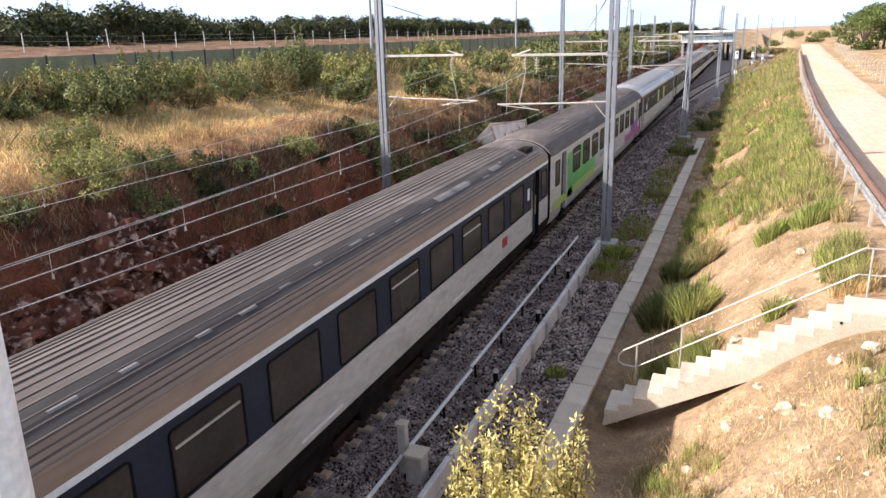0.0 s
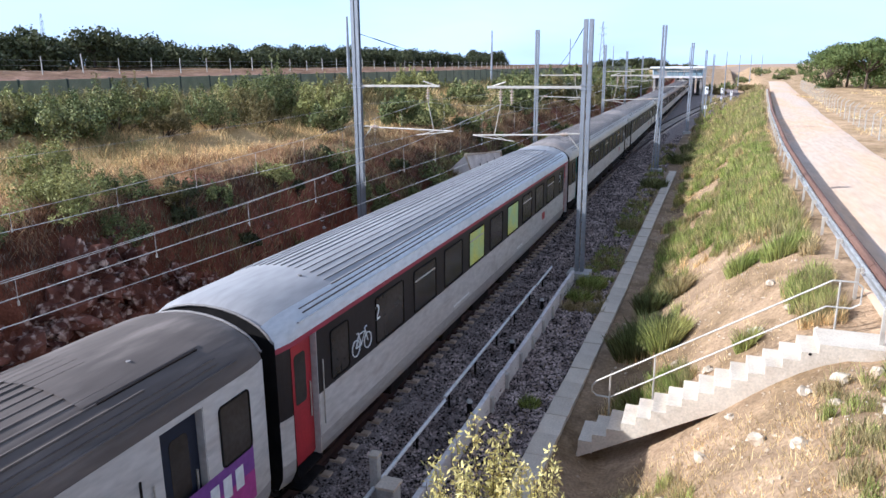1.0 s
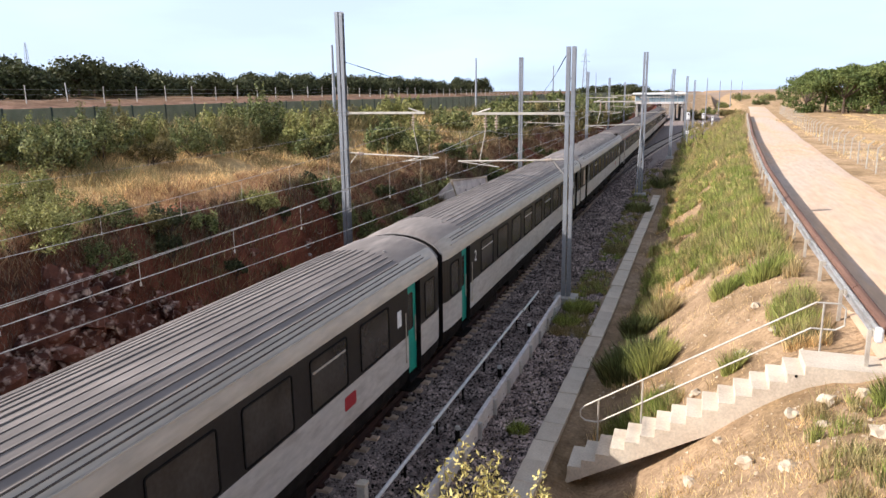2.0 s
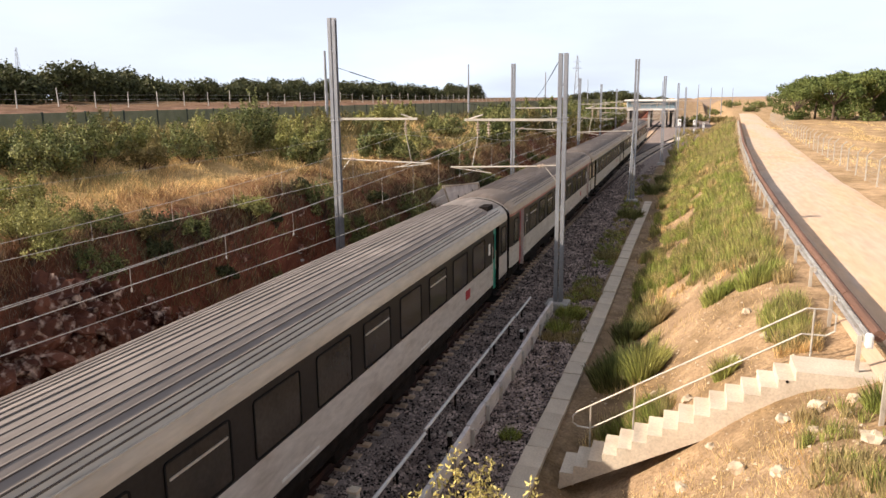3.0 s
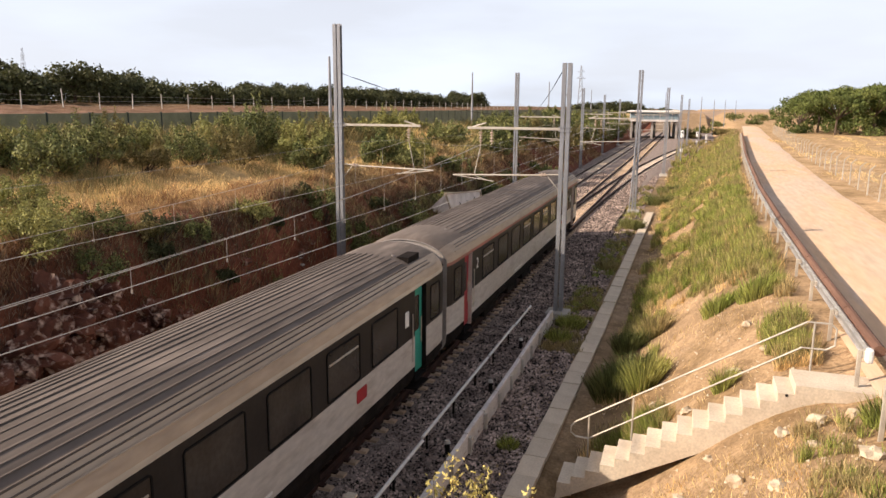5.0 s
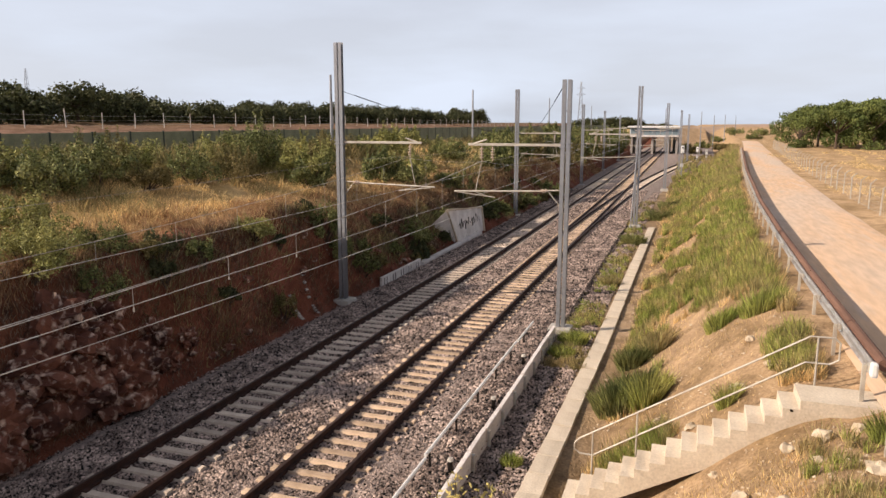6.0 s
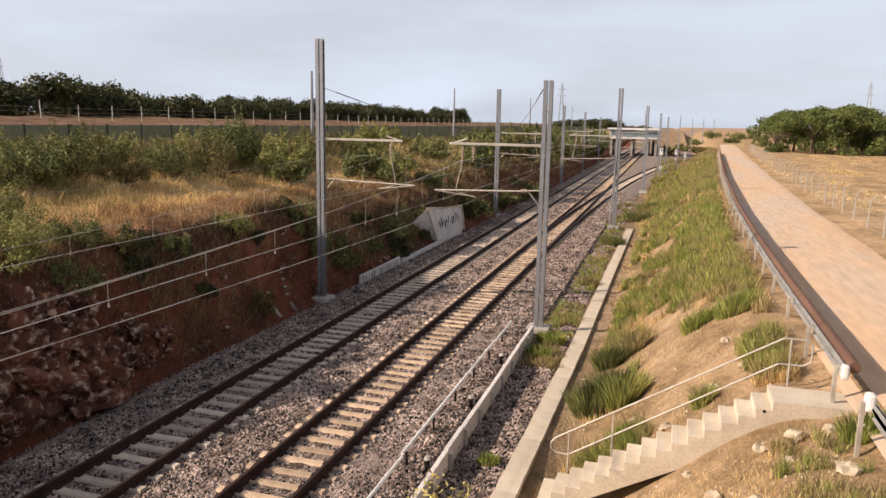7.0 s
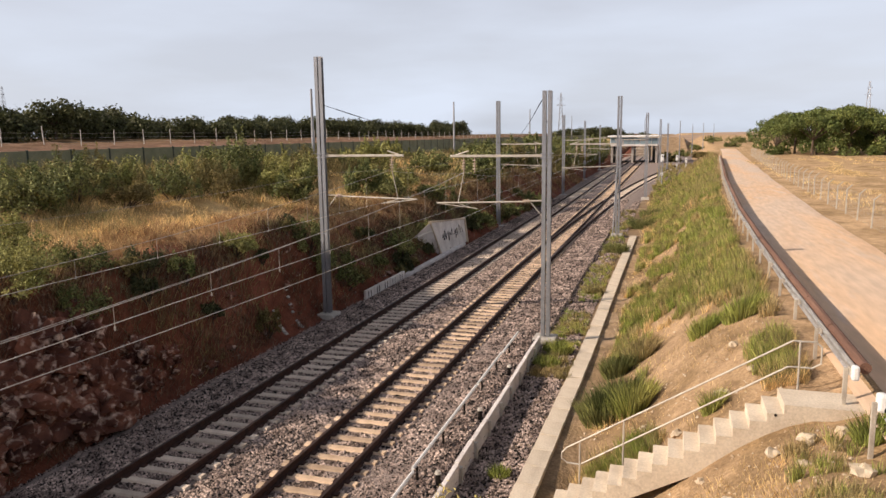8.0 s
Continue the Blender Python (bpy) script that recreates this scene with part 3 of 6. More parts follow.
def build_stairs():
    st = thing("stairs", "pale concrete stairs that climb the bank to the road", "stairs", kind="structure")
    n, y0, y1 = 16, 14.75, 15.75
    x, z = -2.25, -0.42
    tread, rise = 4.55 / 15, 3.06 / 16
    for i in range(n):
        xa = x + tread * i
        xb = xa + tread + (0.006 if i < n - 1 else 1.30)
        top = z + rise * (i + 1)
        part("step", boxes((xa, xb, y0 + 0.05, y1, top - rise - 0.12, top), bevel=0.008), M_CONCW, st)
    bm = bmesh.new()                                  # the solid side wall with its stepped top
    outline = [(x - 0.05, z - 0.25)]
    for i in range(n):
        outline += [(x + tread * i - 0.003, z + rise * i + 0.004), (x + tread * i - 0.003, z + rise * (i + 1) + 0.004)]
    outline += [(x + tread * 15 + tread + 1.30, z + rise * n + 0.004), (x + tread * 15 + tread + 1.30, z + rise * n - 0.35), (x + tread * 15 + 0.3, z + rise * n - 0.62)]
    a = [bm.verts.new((px, y0, pz)) for px, pz in outline]
    b = [bm.verts.new((px, y0 + 0.049, pz)) for px, pz in outline]
    bm.faces.new(a)
    bm.faces.new(b)
    for i in range(len(a)):
        bm.faces.new((a[i], a[(i + 1) % len(a)], b[(i + 1) % len(a)], b[i]))
    bmesh.ops.recalc_face_normals(bm, faces=bm.faces)
    part("side_wall", bm, M_CONCW, st)
    part("drain_hole", rods(((2.15, y0 - 0.006, 2.42), (2.15, y0 + 0.03, 2.42), 0.03), seg=12), M_DARK, st, "small dark pipe end")
    hr = thing("handrail", "pale steel tube handrail along the stairs", "handrail")
    ya = 16.0
    bm = bmesh.new()
    polyline(bm, [(-2.05, ya, 0.70), (2.58, ya, 3.60), (3.02, ya, 3.60)], 0.021)
    part("upper_rail", bm, M_PALE_STEEL, hr)
    bm = bmesh.new()
    polyline(bm, [(-1.75, ya, 0.32), (2.52, ya, 3.04), (2.97, ya, 3.04)], 0.021)
    part("lower_rail", bm, M_PALE_STEEL, hr)
    bm = bmesh.new()
    polyline(bm, [(-2.05, ya, 0.70), (-2.16, ya, 0.57), (-2.16, ya, 0.42), (-2.04, ya, 0.33), (-1.75, ya, 0.32)], 0.021)
    part("end_loop", bm, M_PALE_STEEL, hr)
    bm = bmesh.new()
    polyline(bm, [(3.02, ya, 3.60), (3.13, ya, 3.50), (3.13, ya, 3.15), (2.97, ya, 3.04)], 0.021)
    part("end_loop", bm, M_PALE_STEEL, hr)
    for x, zt in ((-1.75, 0.88), (-0.78, 1.49), (2.72, 3.60)):
        part("post", rods(((x, ya, zt - 1.45), (x, ya, zt), 0.022)), M_PALE_STEEL, hr)


build_stairs()


def build_barrier():
    """A road safety barrier: corrugated beam lengths on posts, with a turned end."""
    def beam(bm, y0, y1, x, z):
        prof = [(0.0, -0.155), (0.045, -0.12), (0.045, -0.07), (0.0, -0.03), (0.0, 0.03), (0.045, 0.07), (0.045, 0.12), (0.0, 0.155)]
        ys = np.arange(y0, y1 + 0.01, 3.0)
        rows = [[bm.verts.new((float(path_edge(y)) + x + px, y, z + pz)) for px, pz in prof] for y in ys]
        for a, b in zip(rows[:-1], rows[1:]):
            for k in range(len(prof) - 1):
                bm.faces.new((a[k], a[k + 1], b[k + 1], b[k]))
        bmesh.ops.solidify(bm, geom=bm.faces[:], thickness=0.012)
    bar = thing("safety_barrier", "zinc-grey steel road barrier with a brown timber rail", "crash barrier")
    y = 15.0
    while y < 150:
        bm = bmesh.new()
        beam(bm, y, y + 3.0 + 0.05, -0.25, 3.33)
        part("beam", bm, M_BARRIER, bar)
        px = float(path_edge(y + 0.1)) - 0.36
        part("post", boxes((px - 0.04, px + 0.04, y + 0.07, y + 0.13, 2.3, 3.38), bevel=0.008), M_PALE_STEEL, bar)
        log = [(float(path_edge(q)) - 0.05, q, 3.41) for q in (y + 0.02, y + 1.5, y + 2.98)]
        part("timber_rail", polyline(bmesh.new(), log, 0.115, 10), M_TIMBER, bar, "brown timber rail facing the road")
        part("spacer", boxes((px + 0.05, px + 0.11, y + 0.0, y + 0.2, 3.27, 3.39), bevel=0.01), M_PALE_STEEL, bar, "pale spacer block")
        y += 3.0
    bm = boxes((3.45, 3.58, 14.84, 15.02, 3.19, 3.48), bevel=0.04)
    part("end_piece", bm, M_WHITE, bar, "white rounded end piece")
    b2 = thing("bridge_barrier", "zinc-grey barrier length at the bridge end", "crash barrier")
    bm = bmesh.new()
    beam(bm, 7.0, 13.3, -0.22, 3.33)
    part("beam", bm, M_BARRIER, b2)
    part("end_piece", boxes((3.50, 3.66, 13.25, 13.48, 3.17, 3.49), bevel=0.05), M_WHITE, b2, "white rounded end piece")
    for y in (8.0, 10.5, 13.0):
        part("post", boxes((3.34, 3.42, y - 0.03, y + 0.03, 2.2, 3.45), bevel=0.008), M_PALE_STEEL, b2)


build_barrier()


# ---- trackside equipment ----
def build_point_rod():
    """White pipes on short stakes beside the track."""
    pr = thing("cable_pipe", "white pipe carried on short stakes beside the track", "pipe")
    for a, b, x in ((8.5, 14.9, -5.47), (15.05, 21.0, -5.53), (21.15, 24.6, -5.53), (24.7, 27.4, -5.50)):
        part("pipe", rods(((x, a, 0.16), (x, b, 0.16), 0.042)), M_WHITE, pr)
    for y in np.arange(9.0, 27.5, 2.1):
        part("stake", boxes((-5.53, -5.48, y - 0.025, y + 0.025, -0.5, 0.12), bevel=0.006), M_DARK, pr, "dark stake")


build_point_rod()


def build_marker():
    mk = thing("trackside_box", "pale grey junction box and post beside the track", "junction box")
    part("post", boxes((-5.55, -5.38, 10.95, 11.12, -0.4, 0.80), bevel=0.015), M_CONC, mk)
    part("cap", boxes((-5.57, -5.36, 10.93, 11.14, 0.80, 0.86), bevel=0.012), M_CONCW, mk)
    part("box_body", boxes((-5.28, -4.95, 10.7, 11.05, -0.4, 0.34), bevel=0.02), M_CONC, mk)
    part("box_lid", boxes((-5.31, -4.92, 10.67, 11.08, 0.34, 0.40), bevel=0.012), M_CONCW, mk)
    for x, y in ((-4.95, 15.2), (-4.98, 19.3), (-5.0, 23.4)):
        c = thing("cable_post", "short dark cable post with a pale cap beside the ballast", "post", group="cable posts")
        part("post", rods(((x, y, -0.45), (x, y, 0.05), 0.06), seg=10), M_DARK, c)
        part("cap", rods(((x, y, 0.05), (x, y, 0.12), 0.085, 0.06), seg=10), M_CONC, c)


build_marker()


# ---- overhead line ----
def build_mast(x, y, top, side, arms=True, base=-0.25):
    """A twin-channel steel mast with its bracket arms. side 1: the arms reach towards +x."""
    ms = thing("catenary_mast", "galvanised twin-channel steel mast of the overhead line", "catenary mast", pose(x, y, 0), group="catenary masts")
    part("footing", boxes((-0.45, 0.45, -0.45, 0.45, base - 0.6, base + 0.12), bevel=0.04), M_CONC, ms)
    for s in (-1, 1):
        xo = s * 0.105
        bm = bmesh.new()
        prof = [(0.075, -0.10), (-0.075, -0.10), (-0.075, 0.10), (0.075, 0.10), (0.075, 0.088), (-0.063, 0.088), (-0.063, -0.088), (0.075, -0.088)]
        lo, hi = ([bm.verts.new((xo + s * px, py, pz)) for px, py in prof] for pz in (base, top))
        for k in range(8):
            bm.faces.new((lo[k], lo[(k + 1) % 8], hi[(k + 1) % 8], hi[k]))
        bm.faces.new(hi)
        bmesh.ops.recalc_face_normals(bm, faces=bm.faces)
        part("channel", bm, M_GALV, ms)
    z = base + 0.6
    while z < top - 0.2:
        part("batten", boxes((-0.11, 0.11, -0.087, -0.080, z, z + 0.07), (-0.11, 0.11, 0.080, 0.087, z, z + 0.07)), M_GALV, ms)
        z += 1.6
    if not arms:
        return ms
    far = 3.9 * side
    ax = 0.19 * side
    part("upper_arm", boxes((min(ax, far), max(ax, far), -0.05, 0.05, 7.03, 7.13), bevel=0.012), M_PALE_STEEL, ms)
    part("lower_arm", rods(((ax + 0.75 * side, 0, 5.28), (far + 0.6 * side, 0, 5.18), 0.035)), M_PALE_STEEL, ms)
    part("arm_insulator", rods(((ax + 0.45 * side, 0, 5.30), (ax + 0.75 * side, 0, 5.29), 0.05), ((ax + 0.52 * side, 0, 5.30), (ax + 0.56 * side, 0, 5.30), 0.085), ((ax + 0.64 * side, 0, 5.29), (ax + 0.68 * side, 0, 5.29), 0.085), seg=10), M_INSUL, ms)
    part("bracket", rods(((ax, 0, 5.33), (ax + 0.48 * side, 0, 5.31), 0.03), ((ax, 0, 4.75), (ax + 0.45 * side, 0, 5.28), 0.022)), M_PALE_STEEL, ms)
    part("clamp", boxes((-0.24, 0.24, -0.13, 0.13, 6.98, 7.02), (-0.24, 0.24, -0.13, 0.13, 7.14, 7.18), bevel=0.006), M_GALV, ms)
    part("registration_arm", rods(((far + 0.5 * side, 0, 5.16), (far - 1.1 * side, 0, 4.98), 0.02), ((far - 0.3 * side, 0, 5.17), (far - 0.9 * side, 0, 5.0), 0.014)), M_PALE_STEEL, ms)
    for k, xo in enumerate((far - 0.55 * side, far - 1.0 * side)):
        bm = rods(((xo, 0, 7.03), (xo, 0, 6.42), 0.02))
        for q in range(4):
            rod(bm, (xo, 0, 6.92 - q * 0.11), (xo, 0, 6.88 - q * 0.11), 0.075, seg=10)
        part("insulator", bm, M_INSUL, ms, "ribbed hanging insulator")
        if side > 0:
            break
    part("strut", rods(((far - 0.55 * side, 0, 6.42), (far - 0.3 * side, 0, 5.2), 0.018)), M_PALE_STEEL, ms)
    part("arm_tip", rods(((far - 0.1 * side, 0, 7.08), (far - 0.75 * side, 0, 7.28), 0.03)), M_PALE_STEEL, ms)
    return ms


RIGHT_MASTS = [(-4.53, 28.15, 9.55), (-3.85, 59.7, 10.8), (-2.75, 95.0, 10.4), (-1.6, 133.0, 10.2), (-0.45, 170.0, 10.0)]
LEFT_MASTS = [(-14.88, 29.6, 11.4), (-14.52, 63.3, 10.85), (-13.55, 98.0, 10.4), (-14.6, 133.0, 10.2), (-15.2, 169.6, 9.8)]
for mx_, my_, mt_ in RIGHT_MASTS:
    build_mast(mx_, my_, mt_, -1)
for mx_, my_, mt_ in LEFT_MASTS:
    build_mast(mx_, my_, mt_, 1)
brace = thing("mast_brace", "galvanised steel tube bracing a mast foot", "brace")
part("tube", rods(((-4.15, 59.0, -0.3), (-3.98, 59.6, 5.0), 0.05)), M_GALV, brace)
for mx_, my_, mt_ in ((-28, 54.2, 11.8), (-28, 95.3, 12.4), (-28, 151.5, 13.1), (-30, 235, 13.5), (2.5, 205, 11), (6.5, 235, 10.5), (11, 270, 11), (-8, 250, 13), (16, 300, 11)):
    pl = thing("line_pole", "slender grey steel pole on the plateau", "pole", pose(mx_, my_, float(ground_z(mx_, my_)) - 0.3), group="line poles")
    part("shaft", rods(((0, 0, 0), (0, 0, mt_ - float(ground_z(mx_, my_)) + 0.3), 0.16, 0.09), seg=10), M_GALV, pl)
    part("collar", rods(((0, 0, 0), (0, 0, 0.45), 0.22), seg=10), M_CONC, pl)


def span(p, q, sag, n=14):
    p, q = Vector(p), Vector(q)
    return [tuple(p.lerp(q, k / n) - Vector((0, 0, sag * 4 * (k / n) * (1 - k / n)))) for k in range(n + 1)]


def build_overhead(cx, supports, low, zc, twin):
    """Contact wire, messenger wire and droppers of one track."""
    oh = thing("overhead_line", "overhead contact and messenger wires with droppers above a track", "overhead line")
    ys = [-6.0] + supports
    zm = [low] + [6.42] * len(supports)
    bm = bmesh.new()
    polyline(bm, [(cx, y, zc if y < 29 else 5.09) for y in (-6, 10, 30, 60, 95, 133, 170, 205)], 0.0075)
    part("contact_wire", bm, M_WIRE, oh)
    for i in range(len(ys) - 1):
        pts = span((cx, ys[i], zm[i]), (cx, ys[i + 1], zm[i + 1]), 0.475 if i == 0 else 0.8)
        part("messenger_wire", polyline(bmesh.new(), pts, 0.007), M_WIRE, oh)
        if twin and i == 0:
            part("messenger_wire", polyline(bmesh.new(), [(x + 0.03, y, z + 0.055 * (1 - k / 14)) for k, (x, y, z) in enumerate(pts)], 0.006), M_WIRE, oh)
        for k in range(1, len(pts) - 1, 1 if i == 0 else 2):
            x, y, z = pts[k]
            if z - 5.09 > 0.05:
                part("dropper", rods(((x, y, 5.09), (x, y, z), 0.0045), ((x, y, 5.06), (x, y, 5.12), 0.016), seg=5), M_WIRE, oh)
    return oh


build_overhead(TRACK_L, [29.6, 63.3, 98.0, 133.0, 169.6], 5.45, 5.09, False)
build_overhead(TRACK_R, [28.15, 59.7, 95.0, 133.0, 170.0], 5.51, 5.17, True)
for fx, fz, ys in ((-4.72, 6.15, [-0.3, 28.15, 59.7, 95.0, 133.0, 170.0]), (-14.62, 6.3, [-0.3, 29.6, 63.3, 98.0, 133.0, 169.6])):
    fd = thing("feeder_wire", "bare feeder wire strung from mast to mast", "wire", group="feeder wires")
    for a, b in zip(ys[:-1], ys[1:]):
        xa, xb = (fx + (np.interp(y, [0, 28, 60, 95, 133, 170], [0, 0, 0.7, 1.8, 2.95, 4.1]) if fx > -10 else np.interp(y, [0, 30, 63, 98, 133, 170], [0, 0, 0.35, 1.3, 0.3, -0.3])) for y in (a, b))
        part("wire", polyline(bmesh.new(), span((float(xa), a, fz if a > 0 else 6.2), (float(xb), b, fz), 0.25), 0.005), M_WIRE, fd)
for a, b, sag in (((-14.7, 29.6, 9.3), (-14.4, 63.3, 7.2), 0.5), ((-4.6, 28.15, 9.45), (-14.3, 63.3, 7.1), 0.8)):
    stay = thing("stay_cable", "thin dark stay cable between two masts", "cable")
    pts = span(a, b, sag)
    part("cable", polyline(bmesh.new(), pts, 0.012), M_DARK, stay)
    part("insulator", polyline(bmesh.new(), [Vector(pts[0]).lerp(Vector(pts[2]), t) for t in (0.25, 0.85)], 0.02), M_DARK, stay)


# ---- fences ----
def build_green_fence():
    f = thing("mesh_fence", "dark green welded mesh fence with dark posts along the plateau", "fence")
    ys = list(np.arange(6.0, 290, 2.75))
    for a, b in zip(ys[:-1], ys[1:]):
        x = -30.0
        za, zb = (float(ground_z(x, y)) - 0.1 for y in (a, b))
        top = 7.42
        part("post", boxes((x - 0.05, x + 0.05, a - 0.05, a + 0.05, za - 0.3, top + 0.05), bevel=0.01), M_FENCE_POST, f)
        part("mesh_panel", boxes((x - 0.02, x + 0.02, a + 0.05, b - 0.05, min(za, zb) - 0.2, top)), M_FENCE, f)


build_green_fence()


def build_far_fence():
    f = thing("post_fence", "pale concrete fence posts on the far bank", "fence")
    ys = np.arange(30, 420, 6.1)
    mesh = None
    for y in ys:
        x = -75.0
        z = float(ground_z(x, y))
        if mesh is None:
            ob = part("post", boxes((-0.05, 0.05, -0.05, 0.05, -0.4, 2.2), bevel=0.015), M_CONC, f)
            mesh = ob.data
        else:
            ob = new("post", mesh)
            ob.parent = f
        ob.matrix_basis = pose(x, float(y), z, rng.uniform(-2, 2), rng.uniform(-2, 2), 0)
    for h in (0.5, 1.1, 1.7):
        part("strand", polyline(bmesh.new(), [(-75.0, float(y), float(ground_z(-75.0, y)) + h) for y in ys[::2]], 0.012, 4), M_WIRE, f)


build_far_fence()


def build_road_fence():
    """Wire mesh on posts with cranked tops, along the far side of the road."""
    f = thing("wire_fence", "pale wire mesh fence with cranked concrete posts beside the road", "fence")
    post = None
    ys = list(np.arange(18, 165, 3.4))
    for y in ys:
        x = float(path_edge(y)) + 5.95
        if post is None:
            bm = boxes((-0.035, 0.035, -0.035, 0.035, -0.3, 1.5), bevel=0.01)
            rod(bm, (0, 0, 1.48), (0.30, 0.0, 1.78), 0.035, 0.028, seg=6)
            ob = part("post", bm, M_PALE_STEEL, f)
            post = ob.data
        else:
            ob = new("post", post)
            ob.parent = f
        ob.matrix_basis = pose(x, float(y), float(ground_z(x, y)), rng.uniform(-2, 2), rng.uniform(-2, 2), rng.uniform(-8, 8))
    for a, b in zip(ys[:-1], ys[1:]):
        bm = bmesh.new()
        pa = Vector((float(path_edge(a)) + 5.95, a, float(ground_z(float(path_edge(a)) + 5.95, a))))
        pb = Vector((float(path_edge(b)) + 5.95, b, float(ground_z(float(path_edge(b)) + 5.95, b))))
        for h in np.arange(0.1, 1.55, 0.28):
            rod(bm, pa + Vector((0, 0, h)), pb + Vector((0, 0, h)), 0.0035, seg=3)
        if a < 75:
            for k in range(10):
                q = pa.lerp(pb, k / 10)
                rod(bm, q + Vector((0, 0, 0.05)), q + Vector((0, 0, 1.5)), 0.003, seg=3)
        part("mesh_panel", bm, M_PALE_STEEL, f)


build_road_fence()


# ---- plants ----
M_SCRUB = mat("dead_scrub", (0.50, 0.33, 0.17), (0.30, 0.16, 0.08), 0.6, 0.9, island=0.45, trans=0.2, third=(0.50, 0.40, 0.24))


def unit(v):
    return v / np.linalg.norm(v, axis=-1, keepdims=True)


def leaf_cloud(blobs, n, size, flat=0.0, seed=1):
    """Leaf faces spread through the outer part of ellipsoids (x, y, z, rx, ry, rz)."""
    g = np.random.default_rng(seed)
    blobs = np.array(blobs, float)
    vol = blobs[:, 3] * blobs[:, 4] * blobs[:, 5]
    pick = g.choice(len(blobs), n, p=vol / vol.sum())
    d = unit(g.normal(size=(n, 3)))
    r = g.uniform(0.55, 1.08, n) ** 0.6
    lump = 1 + 0.22 * np.sin(5 * d[:, 0] + pick) * np.sin(4 * d[:, 1] + 2 * pick) + 0.12 * g.normal(size=n)
    c = blobs[pick, :3] + d * blobs[pick, 3:] * (r * lump)[:, None]
    u = unit(g.normal(size=(n, 3)))
    nrm = unit(d + g.normal(size=(n, 3)) * 0.8 + np.array([0, 0, flat]))
    u = unit(np.cross(nrm, u))
    v = np.cross(nrm, u)
    s = size * g.uniform(0.6, 1.4, n)[:, None]
    return np.stack([c - u * s * 0.5, c - v * s * 0.28 , c + u * s * 0.5, c + v * s * 0.28], 1)


def grass_blades(px, py, pz, h, w, lean, seed=2):
    """One bent triangle a blade, rooted at the points."""
    g = np.random.default_rng(seed)
    n = len(px)
    a = g.uniform(0, 6.28, n)
    base = np.stack([px, py, pz], 1)
    side = np.stack([np.cos(a), np.sin(a), np.zeros(n)], 1) * (w / 2)[:, None]
    b = g.uniform(0, 6.28, n)
    tip = base + np.stack([np.cos(b) * lean * h, np.sin(b) * lean * h, h], 1)
    mid = base * 0.45 + tip * 0.55 + np.array([0, 0, 0.08]) * h[:, None]
    return np.stack([base - side, base + side, mid + side * 0.6, tip, mid - side * 0.6], 1)


def build_tree(name, label, category, blobs, trunk, n, size, leaf, seed):
    t = thing(name, label, category)
    part("trunk", rods(*trunk, seg=6), M_BARK, t)
    quads_mesh("crown", leaf_cloud(blobs, n, size, 0.4, seed), 4, leaf, t)
    return t


def oak(seed):
    g = random.Random(seed)
    w, h = g.uniform(4.0, 5.5), g.uniform(5.5, 7.5)
    blobs = [(g.uniform(-w, w) * 0.6, g.uniform(-w, w) * 0.6, h * g.uniform(0.35, 0.8), g.uniform(1.6, 2.7), g.uniform(1.6, 2.7), g.uniform(1.2, 2.0)) for _ in range(11)]
    blobs += [(g.uniform(-w, w) * 0.7, g.uniform(-w, w) * 0.7, 1.2, 1.8, 1.8, 1.5) for _ in range(4)]
    trunk = [((0, 0, -0.6), (0.1, 0, h * 0.4), 0.28, 0.2)] + [((0.1, 0, h * 0.3), (b[0], b[1], b[2]), 0.12, 0.04) for b in blobs[:7]]
    return build_tree("oak_tree", "dark green holm oak in a dense wood", "tree", blobs, trunk, 1800, 0.74, M_LEAF_OAK, seed)


def pine(seed):
    g = random.Random(seed)
    h, w = g.uniform(8.8, 10.0), g.uniform(4.4, 5.8)
    blobs = []
    for _ in range(15):
        a, r = g.uniform(0, 6.28), w * math.sqrt(g.random())
        blobs.append((r * math.cos(a), r * math.sin(a), h - 1.6 * (r / w) ** 2 - g.uniform(0, 0.9), g.uniform(1.2, 2.1), g.uniform(1.2, 2.1), g.uniform(0.7, 1.1)))
    for _ in range(3):
        a, r = g.uniform(0, 6.28), w * 0.6 * math.sqrt(g.random())
        blobs.append((r * math.cos(a), r * math.sin(a), h * g.uniform(0.18, 0.62), g.uniform(1.3, 2.2), g.uniform(1.3, 2.2), g.uniform(1.0, 1.6)))
    trunk = [((0, 0, -0.6), (0.2, 0.1, h * 0.55), 0.30, 0.2)] + [((0.2, 0.1, h * 0.5), (b[0], b[1], b[2] - 0.3), 0.13, 0.04) for b in blobs[:9]]
    return build_tree("umbrella_pine", "green umbrella pine with a broad flat crown", "tree", blobs, trunk, 6000, 0.40, M_LEAF_PINE, seed)


